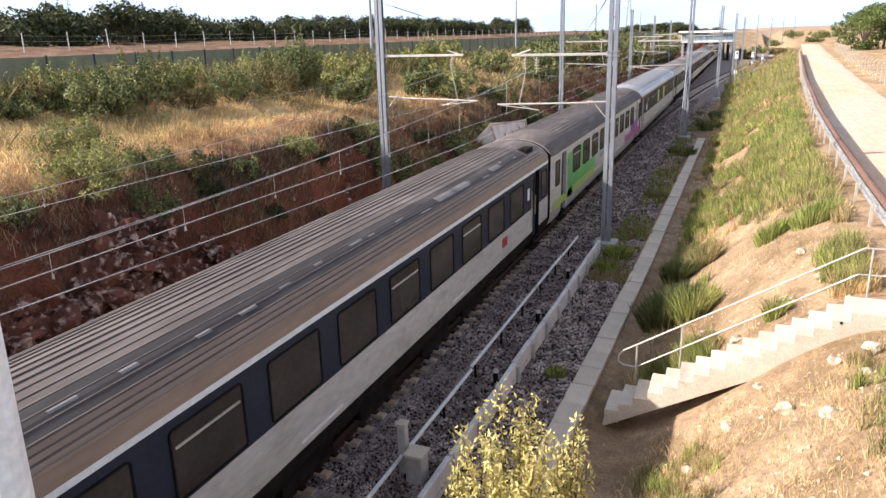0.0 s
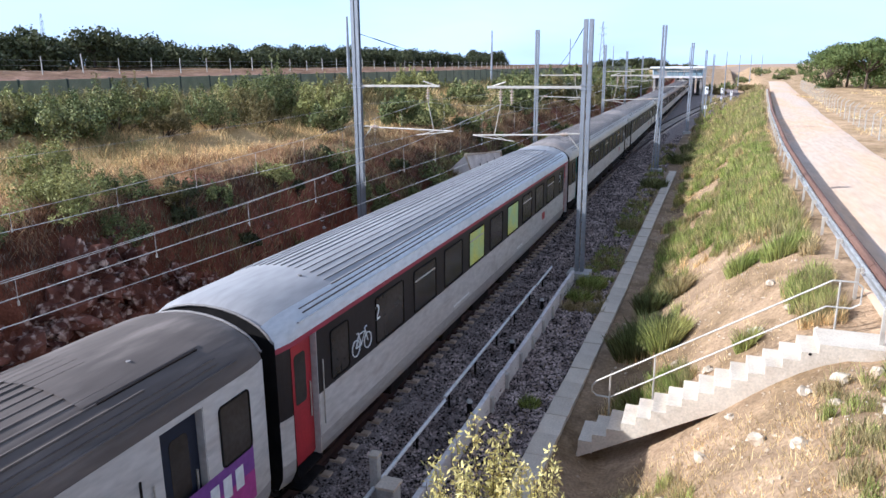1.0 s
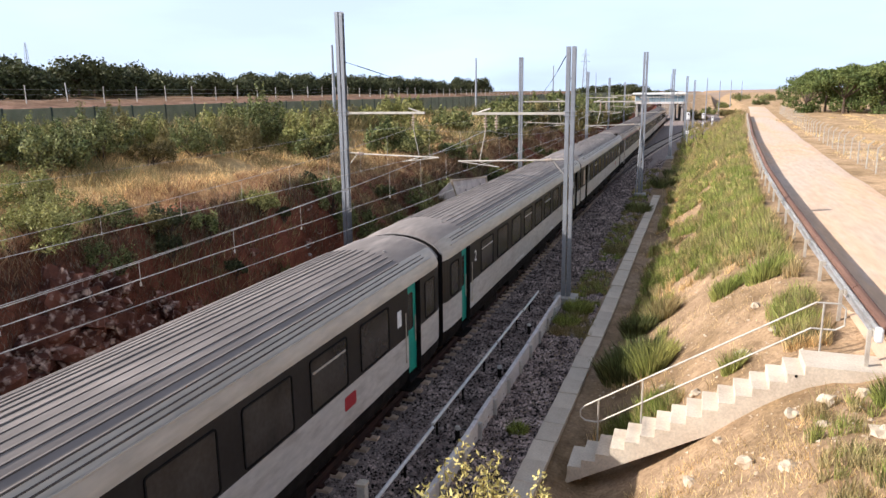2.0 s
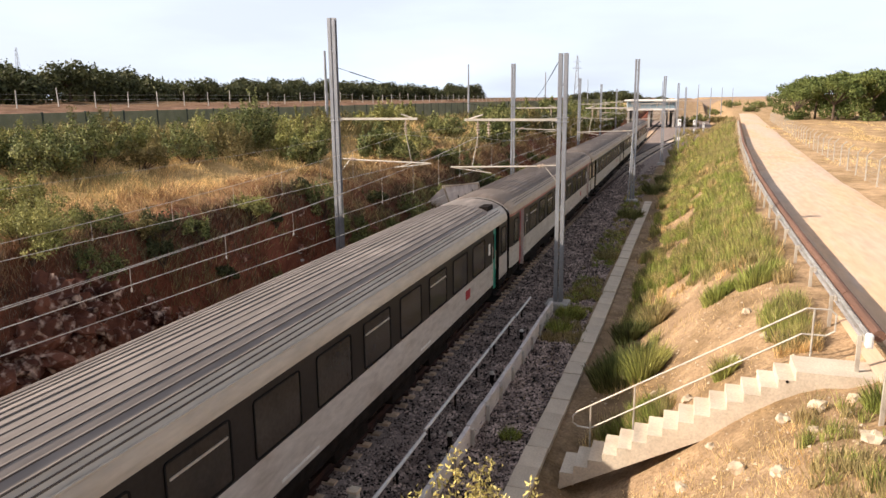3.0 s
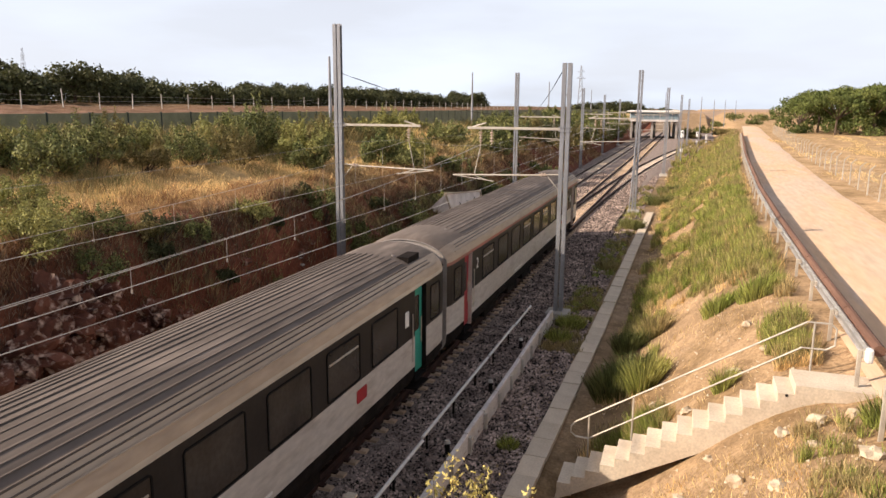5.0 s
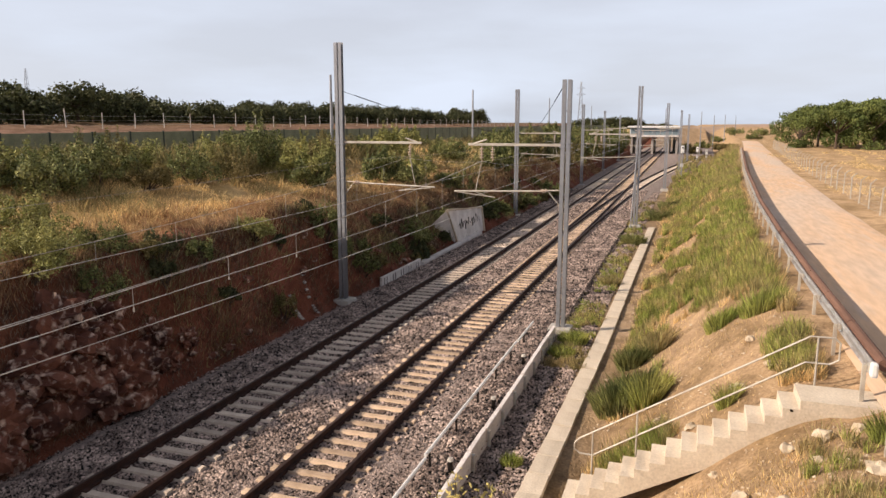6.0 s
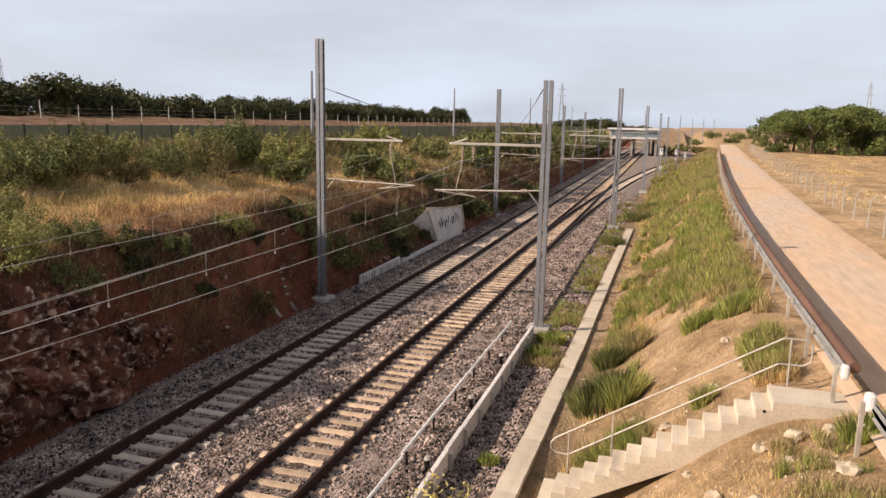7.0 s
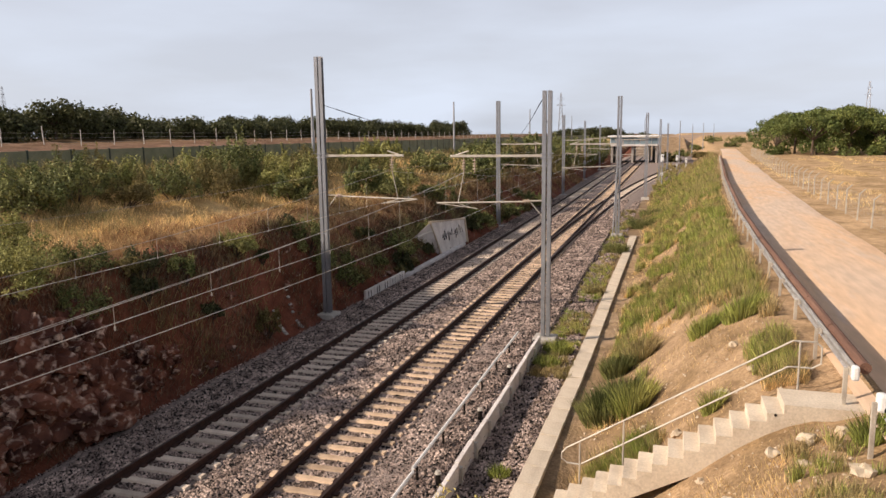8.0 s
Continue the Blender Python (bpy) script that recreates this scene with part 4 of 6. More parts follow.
oaks = [oak(s) for s in (11, 12, 13, 14)]
spots = []
g_ = random.Random(5)
for k in range(132):
    y = -10 + k * 3.3 + g_.uniform(-1.5, 1.5)
    spots.append((-114 - 9 * (k % 2) + g_.uniform(-5, 4), y))
for k in range(26):
    spots.append((-57 + k * 1.8 + g_.uniform(-3, 3), 395 + g_.uniform(-12, 25)))
for i, (x, y) in enumerate(spots):
    tall = 4.2 * float(lattice_noise(x, y, 15, 8)) ** 2 - 0.9 + (0.9 if 62 < y < 72 else 0)
    if x > -70:
        tall = 0.4 - 0.11 * abs(x + 36)
    m = pose(x, y, float(ground_z(x, y)) - 1.0 + tall + g_.uniform(-0.8, 0.4), 0, 0, g_.uniform(0, 360))
    if i < 4:
        oaks[i].matrix_basis = m
    else:
        copy_thing(oaks[i % 4], m)
pines = [pine(s) for s in (21, 22, 23)]
g_ = random.Random(9)
spots = [(21.5, 167), (26, 175), (29, 166), (32, 174), (35, 165), (38, 172), (41, 166), (44, 174), (47, 166), (50, 173), (54, 167), (58, 175), (63, 168), (69, 174),
         (25, 184), (30, 185), (35, 184), (40, 186), (46, 185), (53, 184), (61, 186), (27, 160), (33, 158), (39, 157), (45, 158), (51, 158)]
for i, (x, y) in enumerate(spots):
    m = pose(x, y, float(ground_z(x, y)) - 0.2 + g_.uniform(-0.5, 0.2) - float(np.interp(x, [18, 22, 26, 29, 37, 40, 43, 46, 60], [3.6, 2.0, 0.9, 0.2, 0.3, 1.8, 3.4, 4.4, 4.8])) - (0.8 if y < 162 else 0), 0, 0, g_.uniform(0, 360))
    if i < 3:
        pines[i].matrix_basis = m
    else:
        copy_thing(pines[i % 3], m)


def bush(x, y, h, w, leaf, n, size, label, seed, lift=0.0, name="bush"):
    """A ragged bush: many small leaf lumps over a dome, and leafy shoots that break its outline."""
    g = random.Random(seed)
    z = float(ground_z(x, y)) + lift
    b = thing(name, label, "bush", pose(x, y, z))
    blobs = []
    for _ in range(22):
        a, r = g.uniform(0, 6.28), w * 0.74 * math.sqrt(g.random())
        dome = 1 - 0.5 * (r / w) ** 2
        blobs.append((r * math.cos(a), r * math.sin(a), h * g.uniform(0.16, 0.82) * dome, w * g.uniform(0.12, 0.27), w * g.uniform(0.12, 0.27), h * g.uniform(0.09, 0.22)))
    part("stem", rods(*[((0.1 * math.cos(k), 0.1 * math.sin(k), -0.3), (q[0], q[1], q[2]), 0.035, 0.012) for k, q in enumerate(blobs[:12])], seg=4), M_BARK, b)
    shoots = []
    for k in range(34):
        q = g.choice(blobs)
        l = h * g.uniform(0.15, 0.36)
        dx, dy = g.uniform(-0.35, 0.35), g.uniform(-0.35, 0.35)
        for f in (0.2, 0.45, 0.7, 0.95):
            shoots.append((q[0] + dx * l * f, q[1] + dy * l * f, q[2] + q[5] * 0.6 + l * f, 0.05 + 0.05 * w * (1 - f * 0.7), 0.05 + 0.05 * w * (1 - f * 0.7), l * 0.16))
    cloud = np.concatenate([leaf_cloud(blobs, int(n * 1.5), size * 0.68, 0.2, seed), leaf_cloud(shoots, int(n * 0.5), size * 0.6, 0.1, seed + 7)])
    quads_mesh("foliage", cloud, 4, leaf, b)
    return b


DG, LG = "dark green leafy bush on the dry plateau", "pale green leafy bush on the dry plateau"
for i, (x, y, h, w, leaf, n, size) in enumerate([
        (-21.8, 39.5, 2.9, 2.3, M_LEAF_LIGHT, 4200, 0.20), (-21.2, 38.0, 1.8, 1.6, M_LEAF_BUSH, 2400, 0.18),
        (-26.6, 40.0, 3.3, 2.6, M_LEAF_BUSH, 4200, 0.2), (-26, 37.5, 1.9, 2.0, M_LEAF_BUSH, 2600, 0.2),
        (-25.2, 22.8, 2.0, 2.4, M_LEAF_BUSH, 3800, 0.17), (-25.0, 25.8, 1.9, 2.3, M_LEAF_BUSH, 3800, 0.17), (-26.5, 19.5, 1.8, 2.2, M_LEAF_BUSH, 3000, 0.17),
        (-27.5, 29.5, 1.6, 2.2, M_LEAF_LIGHT, 2600, 0.18), (-27.5, 33.0, 1.5, 2.4, M_LEAF_BUSH, 2800, 0.18), (-28, 24, 1.6, 2.4, M_LEAF_LIGHT, 2600, 0.18),
        (-21, 48, 2.4, 2.2, M_LEAF_BUSH, 3000, 0.22), (-25, 58, 2.6, 3.0, M_LEAF_LIGHT, 3200, 0.26), (-20, 52.5, 2.0, 2.4, M_LEAF_LIGHT, 2600, 0.24), (-22, 66, 2.2, 3.0, M_LEAF_BUSH, 2600, 0.28),
        (-22, 83, 2.6, 3.4, M_LEAF_BUSH, 2800, 0.32), (-19, 72, 1.8, 2.6, M_LEAF_BUSH, 2200, 0.3), (-24, 100, 2.8, 4.0, M_LEAF_BUSH, 2800, 0.36), (-20, 112, 2.6, 3.4, M_LEAF_BUSH, 2600, 0.36),
        (-24, 128, 3.4, 4.5, M_LEAF_BUSH, 2800, 0.42), (-19.5, 142, 3.0, 4.0, M_LEAF_BUSH, 2600, 0.42), (-22, 160, 3.6, 5.0, M_LEAF_BUSH, 2800, 0.45), (-20, 182, 4.0, 5.0, M_LEAF_BUSH, 2800, 0.5),
        (-18.2, 16.4, 1.3, 1.7, M_LEAF_LIGHT, 2600, 0.12), (-20, 17.6, 1.4, 1.6, M_LEAF_LIGHT, 2400, 0.13), (-17.4, 17.8, 0.9, 1.1, M_LEAF_BUSH, 1500, 0.11),
        (-15.6, 41.3, 1.5, 1.5, M_LEAF_BUSH, 1900, 0.16), (-15.5, 33.0, 1.1, 1.1, M_LEAF_BUSH, 1600, 0.14), (-15.4, 25.0, 1.3, 0.8, M_LEAF_OLIVE, 1500, 0.11), (-16.3, 30.6, 1.7, 1.1, M_LEAF_BUSH, 1900, 0.14), (-16.7, 25.2, 1.0, 1.2, M_LEAF_LIGHT, 1900, 0.12), (-17.0, 14.8, 1.5, 1.5, M_LEAF_LIGHT, 2800, 0.11), (-16.4, 16.6, 1.2, 1.0, M_LEAF_BUSH, 1800, 0.10), (-19.2, 48.5, 1.6, 2.0, M_LEAF_BUSH, 2200, 0.19), (-17.6, 55.0, 1.5, 2.2, M_LEAF_BUSH, 2200, 0.2), (-23.5, 34.0, 2.1, 2.0, M_LEAF_OLIVE, 2600, 0.17), (-23.6, 30.5, 1.9, 1.8, M_LEAF_BUSH, 2400, 0.16), (-24.0, 27.5, 1.4, 1.6, M_LEAF_OLIVE, 2000, 0.16), (-17.0, 120, 4.0, 4.5, M_LEAF_BUSH, 2400, 0.36), (-16.5, 150, 4.6, 4.5, M_LEAF_BUSH, 2400, 0.42), (-17.5, 172, 5.0, 5.0, M_LEAF_BUSH, 2400, 0.45), (-18.5, 196, 6.0, 5.0, M_LEAF_BUSH, 2400, 0.5), (-16.0, 100, 2.6, 3.0, M_LEAF_OLIVE, 2000, 0.32), (-16.9, 12.6, 0.8, 0.9, M_LEAF_BUSH, 1100, 0.1), (-16.0, 31.2, 1.1, 1.2, M_LEAF_BUSH, 1500, 0.14),
        (-15.0, 58, 1.3, 2.0, M_LEAF_BUSH, 1500, 0.22), (-14.9, 67, 1.4, 2.2, M_LEAF_BUSH, 1500, 0.25), (-14.6, 80, 1.4, 2.4, M_LEAF_BUSH, 1500, 0.28), (10, 285, 2.6, 4, M_LEAF_BUSH, 1500, 0.5), (16, 300, 2.8, 4, M_LEAF_BUSH, 1500, 0.5), (24, 290, 2.6, 5, M_LEAF_BUSH, 1500, 0.5), (33, 305, 3, 5, M_LEAF_BUSH, 1500, 0.5), (4, 262, 2.6, 4, M_LEAF_BUSH, 1500, 0.5), (1.0, 212, 2.2, 3, M_LEAF_OLIVE, 1400, 0.42), (8.5, 226, 2.0, 3, M_LEAF_OLIVE, 1400, 0.42), (9.0, 205, 1.6, 2.6, M_LEAF_OLIVE, 1200, 0.4), (-1.5, 226, 3.0, 3.4, M_LEAF_BUSH, 1500, 0.42), (19, 250, 2, 3, M_LEAF_BUSH, 1200, 0.45), (-27, 48, 1.8, 2.6, M_LEAF_BUSH, 2400, 0.22), (-27.5, 70, 2.0, 3.2, M_LEAF_LIGHT, 2400, 0.28)]):
    bush(x, y, h, w, leaf, n, size, DG if leaf == M_LEAF_BUSH else LG if leaf == M_LEAF_LIGHT else "olive-brown leafy bush on the dry plateau", 100 + i)
bg_ = random.Random(19)
for i in range(36):                                       # low scrub down the face of the cutting
    y = 17 + 62 * bg_.random() ** 1.2
    x = bg_.uniform(-17.6, -15.3) + float(np.interp(y, [0, 26, 40, 60, 100], [0, 0, 0.3, 0.8, 1.2]))
    h = bg_.uniform(0.35, 0.95)
    bush(x, y, h, h * bg_.uniform(0.8, 1.3), bg_.choice([M_LEAF_BUSH, M_LEAF_OAK, M_LEAF_OLIVE, M_LEAF_OAK]), 800, 0.10 + 0.002 * y, "low ragged scrub on the red face of the cutting", 400 + i)
for i in range(18):                                       # shrubbery on the left bank up to the station
    y = 74 + 7.2 * i + bg_.uniform(-2, 2)
    h = bg_.uniform(2.6, 3.6) + 0.010 * (y - 74)
    bush(-18.2 + bg_.uniform(-1.6, 1.2) + 0.008 * (y - 74), y, h, h * bg_.uniform(0.8, 1.0), bg_.choice([M_LEAF_BUSH, M_LEAF_OLIVE, M_LEAF_OAK]), 1500, 0.30 + 0.001 * y, "dull green shrub on the bank near the station", 520 + i)
for i in range(20):                                       # unbroken thicket before the green fence
    y = 17 + 2.3 * i + bg_.uniform(-0.6, 0.6)
    h = bg_.uniform(1.3, 2.3)
    bush(-27.2 + bg_.uniform(-1.2, 1.4), y, h, h * bg_.uniform(0.9, 1.2), bg_.choice([M_LEAF_BUSH, M_LEAF_OLIVE, M_LEAF_LIGHT]), 2200, 0.17, "tangled olive-green thicket bush before the green fence", 460 + i)


def tufts(name, label, areas, mat_, seed, patch=0.0):
    """Grass clumps: areas of (clumps, x0, x1, y0, y1, height, blades, spread, patch threshold)."""
    g = np.random.default_rng(seed)
    out = []
    for cl, x0, x1, y0, y1, hh, nb, sp, th in areas:
        u = g.random(cl * 3) ** 1.4
        x, y = g.uniform(x0, x1, cl * 3), y0 + (y1 - y0) * u
        if -3 < x0 < 5:                                # keep to the bank between drain and road, off the stairs
            x = np.interp((x - x0) / (x1 - x0), [0, 1], [0, 1]) * (path_edge(y) - 0.75 - x0) + x0
        keep = lattice_noise(x, y, 2.4, seed) + 0.35 * lattice_noise(x, y, 0.9, seed + 1) > th
        if -3 < x0 < 5:
            keep &= ~((y > 14.2) & (y < 16.6) & (x < 4.2))
        if patch and x0 > -3:                          # round patches gathered about random middles
            m = max(6, cl // 20)
            pc = np.stack([g.uniform(x0, x1, m), y0 + (y1 - y0) * g.random(m) ** 1.3, g.uniform(0.25, 1.0, m) * patch], 1)
            pc[:, 0] = (pc[:, 0] - x0) / (x1 - x0) * (path_edge(pc[:, 1]) - 0.75 - x0) + x0 if x1 < 5 else pc[:, 0]
            w = g.choice(m, cl, p=pc[:, 2] / pc[:, 2].sum())
            x, y = pc[w, 0] + g.normal(0, 1, cl) * pc[w, 2] * 0.32, pc[w, 1] + g.normal(0, 1, cl) * pc[w, 2] * (0.7 + 0.02 * pc[w, 1])
            bare = (y < 24) & (x > -0.2 + 0.1 * (y - 17)) & (g.random(cl) < 0.8) & (y > 16)      # worn sand above the stairs
            keep = ~bare & (x > x0 - 0.2) & ((x < path_edge(y) - 0.55) | (x1 > 5)) & ~((y > 14.0) & (y < 16.8) & (x < 4.2))
        x, y = x[keep][:cl], y[keep][:cl]
        k = len(x)
        scale = np.repeat(g.uniform(0.5, 1.6, k), nb)
        bx = np.repeat(x, nb) + g.normal(0, sp, k * nb)
        by = np.repeat(y, nb) + g.normal(0, sp, k * nb)
        far = 1 + np.maximum(0, by - 20) / 30
        h = hh * scale * g.uniform(0.5, 1.1, k * nb)
        out.append(grass_blades(bx, by, ground_z(bx, by) - 0.03, h, 0.016 * far * (0.6 + hh), g.uniform(0.15, 1.0, k * nb), seed + 3))
    ob = quads_mesh(name, np.concatenate(out), 5, mat_)
    tagged(ob, label, "grass", kind="stuff")


tufts("dry_grass", "dry straw-coloured grass on bank and plateau", [
    (1100, -1.7, 3.4, 8, 14.4, 0.15, 9, 0.16, 0.50), (2000, -1.7, 3.4, 16.6, 60, 0.14, 10, 0.20, 0.42), (900, -1.9, 3.4, 60, 130, 0.28, 10, 0.2, 0.55),
    (3400, -30, -19.0, 12, 60, 0.34, 14, 0.24, 0.45), (1800, -30, -18, 60, 130, 0.5, 10, 0.35, 0.45),
    (1500, 10.6, 34, 22, 150, 0.22, 9, 0.3, 0.5)], M_GRASS_DRY, 31, 1.6)
tufts("olive_weeds", "olive-green weeds among the dry grass of the plateau", [
    (520, -30, -20, 12, 60, 0.55, 14, 0.22, 0.74), (1100, -29.8, -25.5, 14, 60, 1.15, 18, 0.28, 0.55),
    (1000, -29, -17.5, 60, 140, 0.9, 10, 0.35, 0.6), (420, -17.2, -15.4, 16, 60, 0.40, 14, 0.18, 0.60)], M_GRASS_MIX, 59, 0.8)
tufts("brown_scrub", "dead reddish-brown scrub on the shaded bank", [
    (1500, -20.2, -16.7, 11, 62, 0.40, 14, 0.18, 0.40), (1200, -19, -14.6, 60, 130, 0.5, 10, 0.25, 0.55)], M_SCRUB, 83)


tufts("dark_twigs", "dark reddish-brown twigs on the shaded face of the cutting", [
    (1500, -17.3, -15.0, 11, 60, 0.34, 16, 0.17, 0.52)], mat("dark_twig", (0.20, 0.115, 0.07), (0.10, 0.06, 0.04), 0.8, 0.9, island=0.5, third=(0.42, 0.33, 0.24)), 84)
tufts("grey_weeds", "grey-green weeds on the shaded face of the cutting", [
    (420, -17.2, -15.2, 12, 60, 0.30, 22, 0.14, 0.72)], mat("grey_weed", (0.16, 0.15, 0.075), (0.25, 0.21, 0.11), 0.8, 0.9, island=0.5), 85)


def bank_plants(name, label, mat_, seed, count, blades, height, cover, x_lo, x_hi, y0, y1):
    """Upright fuzzy grass bushes on the sunny bank, thick where a slow noise is high, thin towards the worn sand by the stairs."""
    g = np.random.default_rng(seed)
    n = count * 4
    y = y0 + (y1 - y0) * g.random(n) ** 1.9
    lo, hi = (-2.15 + x_lo, path_edge(y) - 0.7 - x_hi) if x_lo > -0.5 else (x_lo, x_hi)
    x = lo + (hi - lo) * g.random(n)
    mask = 0.62 * lattice_noise(x, y, 1.7, 91) + 0.38 * lattice_noise(x, y, 0.7, seed)
    worn = np.clip((22.3 - y) / 2.0, 0, 1) * np.clip((x + 0.1) / 0.5, 0, 1) * np.clip((2.3 - x) / 0.5, 0, 1)
    keep = (mask > 1 - cover + 0.55 * worn) & ~((y > 14.1) & (y < 16.7) & (x < 4.2))
    x, y, mask = x[keep][:count], y[keep][:count], mask[keep][:count]
    k = len(x)
    size = np.repeat(g.uniform(0.55, 1.25, k), blades)
    r, a = 0.135 * size * np.sqrt(g.random(k * blades)), g.uniform(0, 6.28, k * blades)
    bx, by = np.repeat(x, blades) + r * np.cos(a), np.repeat(y, blades) + r * np.sin(a)
    h = height * size * g.uniform(0.45, 1.1, k * blades) * (1 + np.maximum(0, by - 40) / 120)
    w = 0.013 * (1 + np.maximum(0, by - 16) / 26)
    ob = quads_mesh(name, grass_blades(bx, by, ground_z(bx, by) - 0.03, h, w, g.uniform(0.05, 0.6, k * blades), seed + 3), 5, mat_)
    tagged(ob, label, "grass", kind="stuff")


bank_plants("green_grass", "fresh green grass tufts on the sunny bank", M_GRASS_GREEN, 47, 1500, 46, 0.50, 0.50, 0.45, 0.2, 17, 74)
bank_plants("olive_tufts", "olive-brown feathery grass tufts on the sunny bank", M_GRASS_MIX, 48, 1200, 44, 0.46, 0.53, 0.4, 0.1, 17, 80)
bank_plants("straw_tufts", "pale straw-coloured grass tufts on the sunny bank", M_GRASS_DRY, 49, 700, 32, 0.40, 0.52, 0.2, -0.1, 16.8, 80)
bank_plants("far_bank_grass", "olive-green grass on the far part of the bank", M_GRASS_GREEN, 50, 700, 30, 0.5, 0.62, 0.3, 0.3, 72, 150)
bank_plants("far_bank_weeds", "brownish weeds on the far part of the bank", M_GRASS_MIX, 51, 900, 26, 0.55, 0.70, 0.0, 0.0, 72, 190)
bank_plants("verge_grass", "mixed green grass between the ballast and the drain", M_GRASS_GREEN, 52, 260, 34, 0.30, 0.55, -4.4, -3.2, 27, 70)
bank_plants("verge_weeds", "olive weeds between the ballast and the drain", M_GRASS_MIX, 53, 300, 34, 0.32, 0.60, -4.5, -3.1, 24, 80)
bank_plants("slope_weeds", "dry weeds on the sandy slope below the stairs", M_GRASS_MIX, 54, 150, 40, 0.34, 0.52, 0.9, -0.3, 8.5, 14.2)
bank_plants("slope_grass", "green grass tufts on the sandy slope below the stairs", M_GRASS_GREEN, 55, 90, 44, 0.36, 0.50, 1.0, -0.3, 8.5, 14.2)


def build_chutes():
    """Two short runs of pale stones down the red face, and a bare mound between them."""
    for x0, y0, n in ((-14.98, 27.4, 10), (-15.02, 26.1, 8)):
        ch = thing("stone_chute", "row of pale stones set down the red bank", "drain chute", group="stone chutes")
        for i in range(n):
            x, y = x0 - 0.10 * i, y0 + 0.02 * i + rng.uniform(-0.02, 0.02)
            st = part("stone", boxes((-0.03, 0.03, -0.10, 0.10, -0.08, 0.04), bevel=0.012), M_CONC, ch)
            st.matrix_basis = pose(x, y, float(ground_z(x, y)) + 0.03, rng.uniform(-6, 6), -58 + rng.uniform(-6, 6), rng.uniform(-8, 8))


build_chutes()


def clump(x, y, h, w, n, leaf, label, seed):
    """A tall upright tussock."""
    g = np.random.default_rng(seed)
    r, a = w * np.sqrt(g.random(n)), g.uniform(0, 6.28, n)
    px, py = x + r * np.cos(a), y + r * np.sin(a)
    hh = h * g.uniform(0.5, 1.1, n) * (1 - 0.35 * (r / w) ** 2)
    ob = quads_mesh("tussock", grass_blades(px, py, ground_z(px, py) - 0.03, hh, np.full(n, 0.02), g.uniform(0.1, 0.75, n), seed), 5, leaf)
    return tagged(ob, label, "tussock")


TG = "dense green tussock on the sandy bank"
for i, (x, y, h, w, n, leaf) in enumerate([(-1.55, 20.4, 0.95, 0.60, 1500, M_LEAF_BUSH), (-0.75, 20.1, 0.90, 0.50, 1000, M_GRASS_GREEN), (-1.2, 21.3, 0.9, 0.5, 900, M_LEAF_BUSH), (-1.45, 24.4, 0.8, 0.45, 800, M_LEAF_BUSH),
                                          (-0.7, 25.0, 0.8, 0.5, 800, M_GRASS_MIX), (-4.0, 25.3, 0.5, 0.4, 500, M_GRASS_GREEN), (-3.8, 27.0, 0.6, 0.45, 600, M_GRASS_GREEN), (-3.75, 16.4, 0.35, 0.22, 260, M_GRASS_GREEN),
                                          (1.15, 17.3, 0.6, 0.2, 200, M_GRASS_GREEN), (3.6, 13.7, 0.55, 0.3, 400, M_GRASS_GREEN), (2.2, 22.5, 0.7, 0.5, 600, M_GRASS_GREEN), (1.2, 23.0, 0.6, 0.4, 500, M_GRASS_GREEN),
                                          (-3.6, 38, 0.6, 0.5, 500, M_GRASS_MIX), (-3.4, 52, 0.9, 0.8, 700, M_LEAF_BUSH), (-2.2, 66, 1.2, 1.0, 800, M_LEAF_BUSH), (-1.5, 74, 1.2, 1.0, 800, M_LEAF_BUSH)]):
    clump(x, y, h, w, int(n * 1.6), leaf, TG, 300 + i)


def yellow_shrub(x, y, h, w, n, seed):
    g = np.random.default_rng(seed)
    z = float(ground_z(x, y))
    b = thing("flowering_shrub", "sunlit yellow-green leggy shrub below the bridge", "shrub", pose(x, y, z))
    stems, pts = [], []
    for k in range(26):
        a, r = g.uniform(0, 6.28), w * math.sqrt(g.random())
        tip = Vector((r * math.cos(a), r * math.sin(a), h * g.uniform(0.72, 1.0) * (1 - 0.25 * (r / w) ** 2)))
        stems.append(((tip.x * 0.25, tip.y * 0.25, -0.2), tuple(tip), 0.014, 0.004))
        t = g.uniform(0.3, 1.0, n // 26) ** 0.7
        p = np.array([tip.x * 0.25, tip.y * 0.25, 0])[None] * (1 - t[:, None]) + np.array(tip)[None] * t[:, None]
        pts.append(p + g.normal(0, 0.07, p.shape))
    part("stem", rods(*stems, seg=5), M_BARK, b)
    c = np.concatenate(pts)
    m = len(c)
    u = unit(g.normal(size=(m, 3)) + np.array([0, 0, 0.6]))
    v = unit(np.cross(u, g.normal(size=(m, 3))))
    s = g.uniform(0.05, 0.11, m)[:, None]
    quads_mesh("foliage", np.stack([c - u * s * 0.5, c - v * s * 0.2, c + u * s * 0.6, c + v * s * 0.2], 1), 4, M_LEAF_YELLOW, b)


yellow_shrub(-2.55, 8.5, 3.95, 0.80, 6000, 71)
yellow_shrub(-1.72, 8.6, 3.45, 0.30, 1700, 72)
yellow_shrub(-3.25, 8.4, 3.0, 0.22, 800, 73)


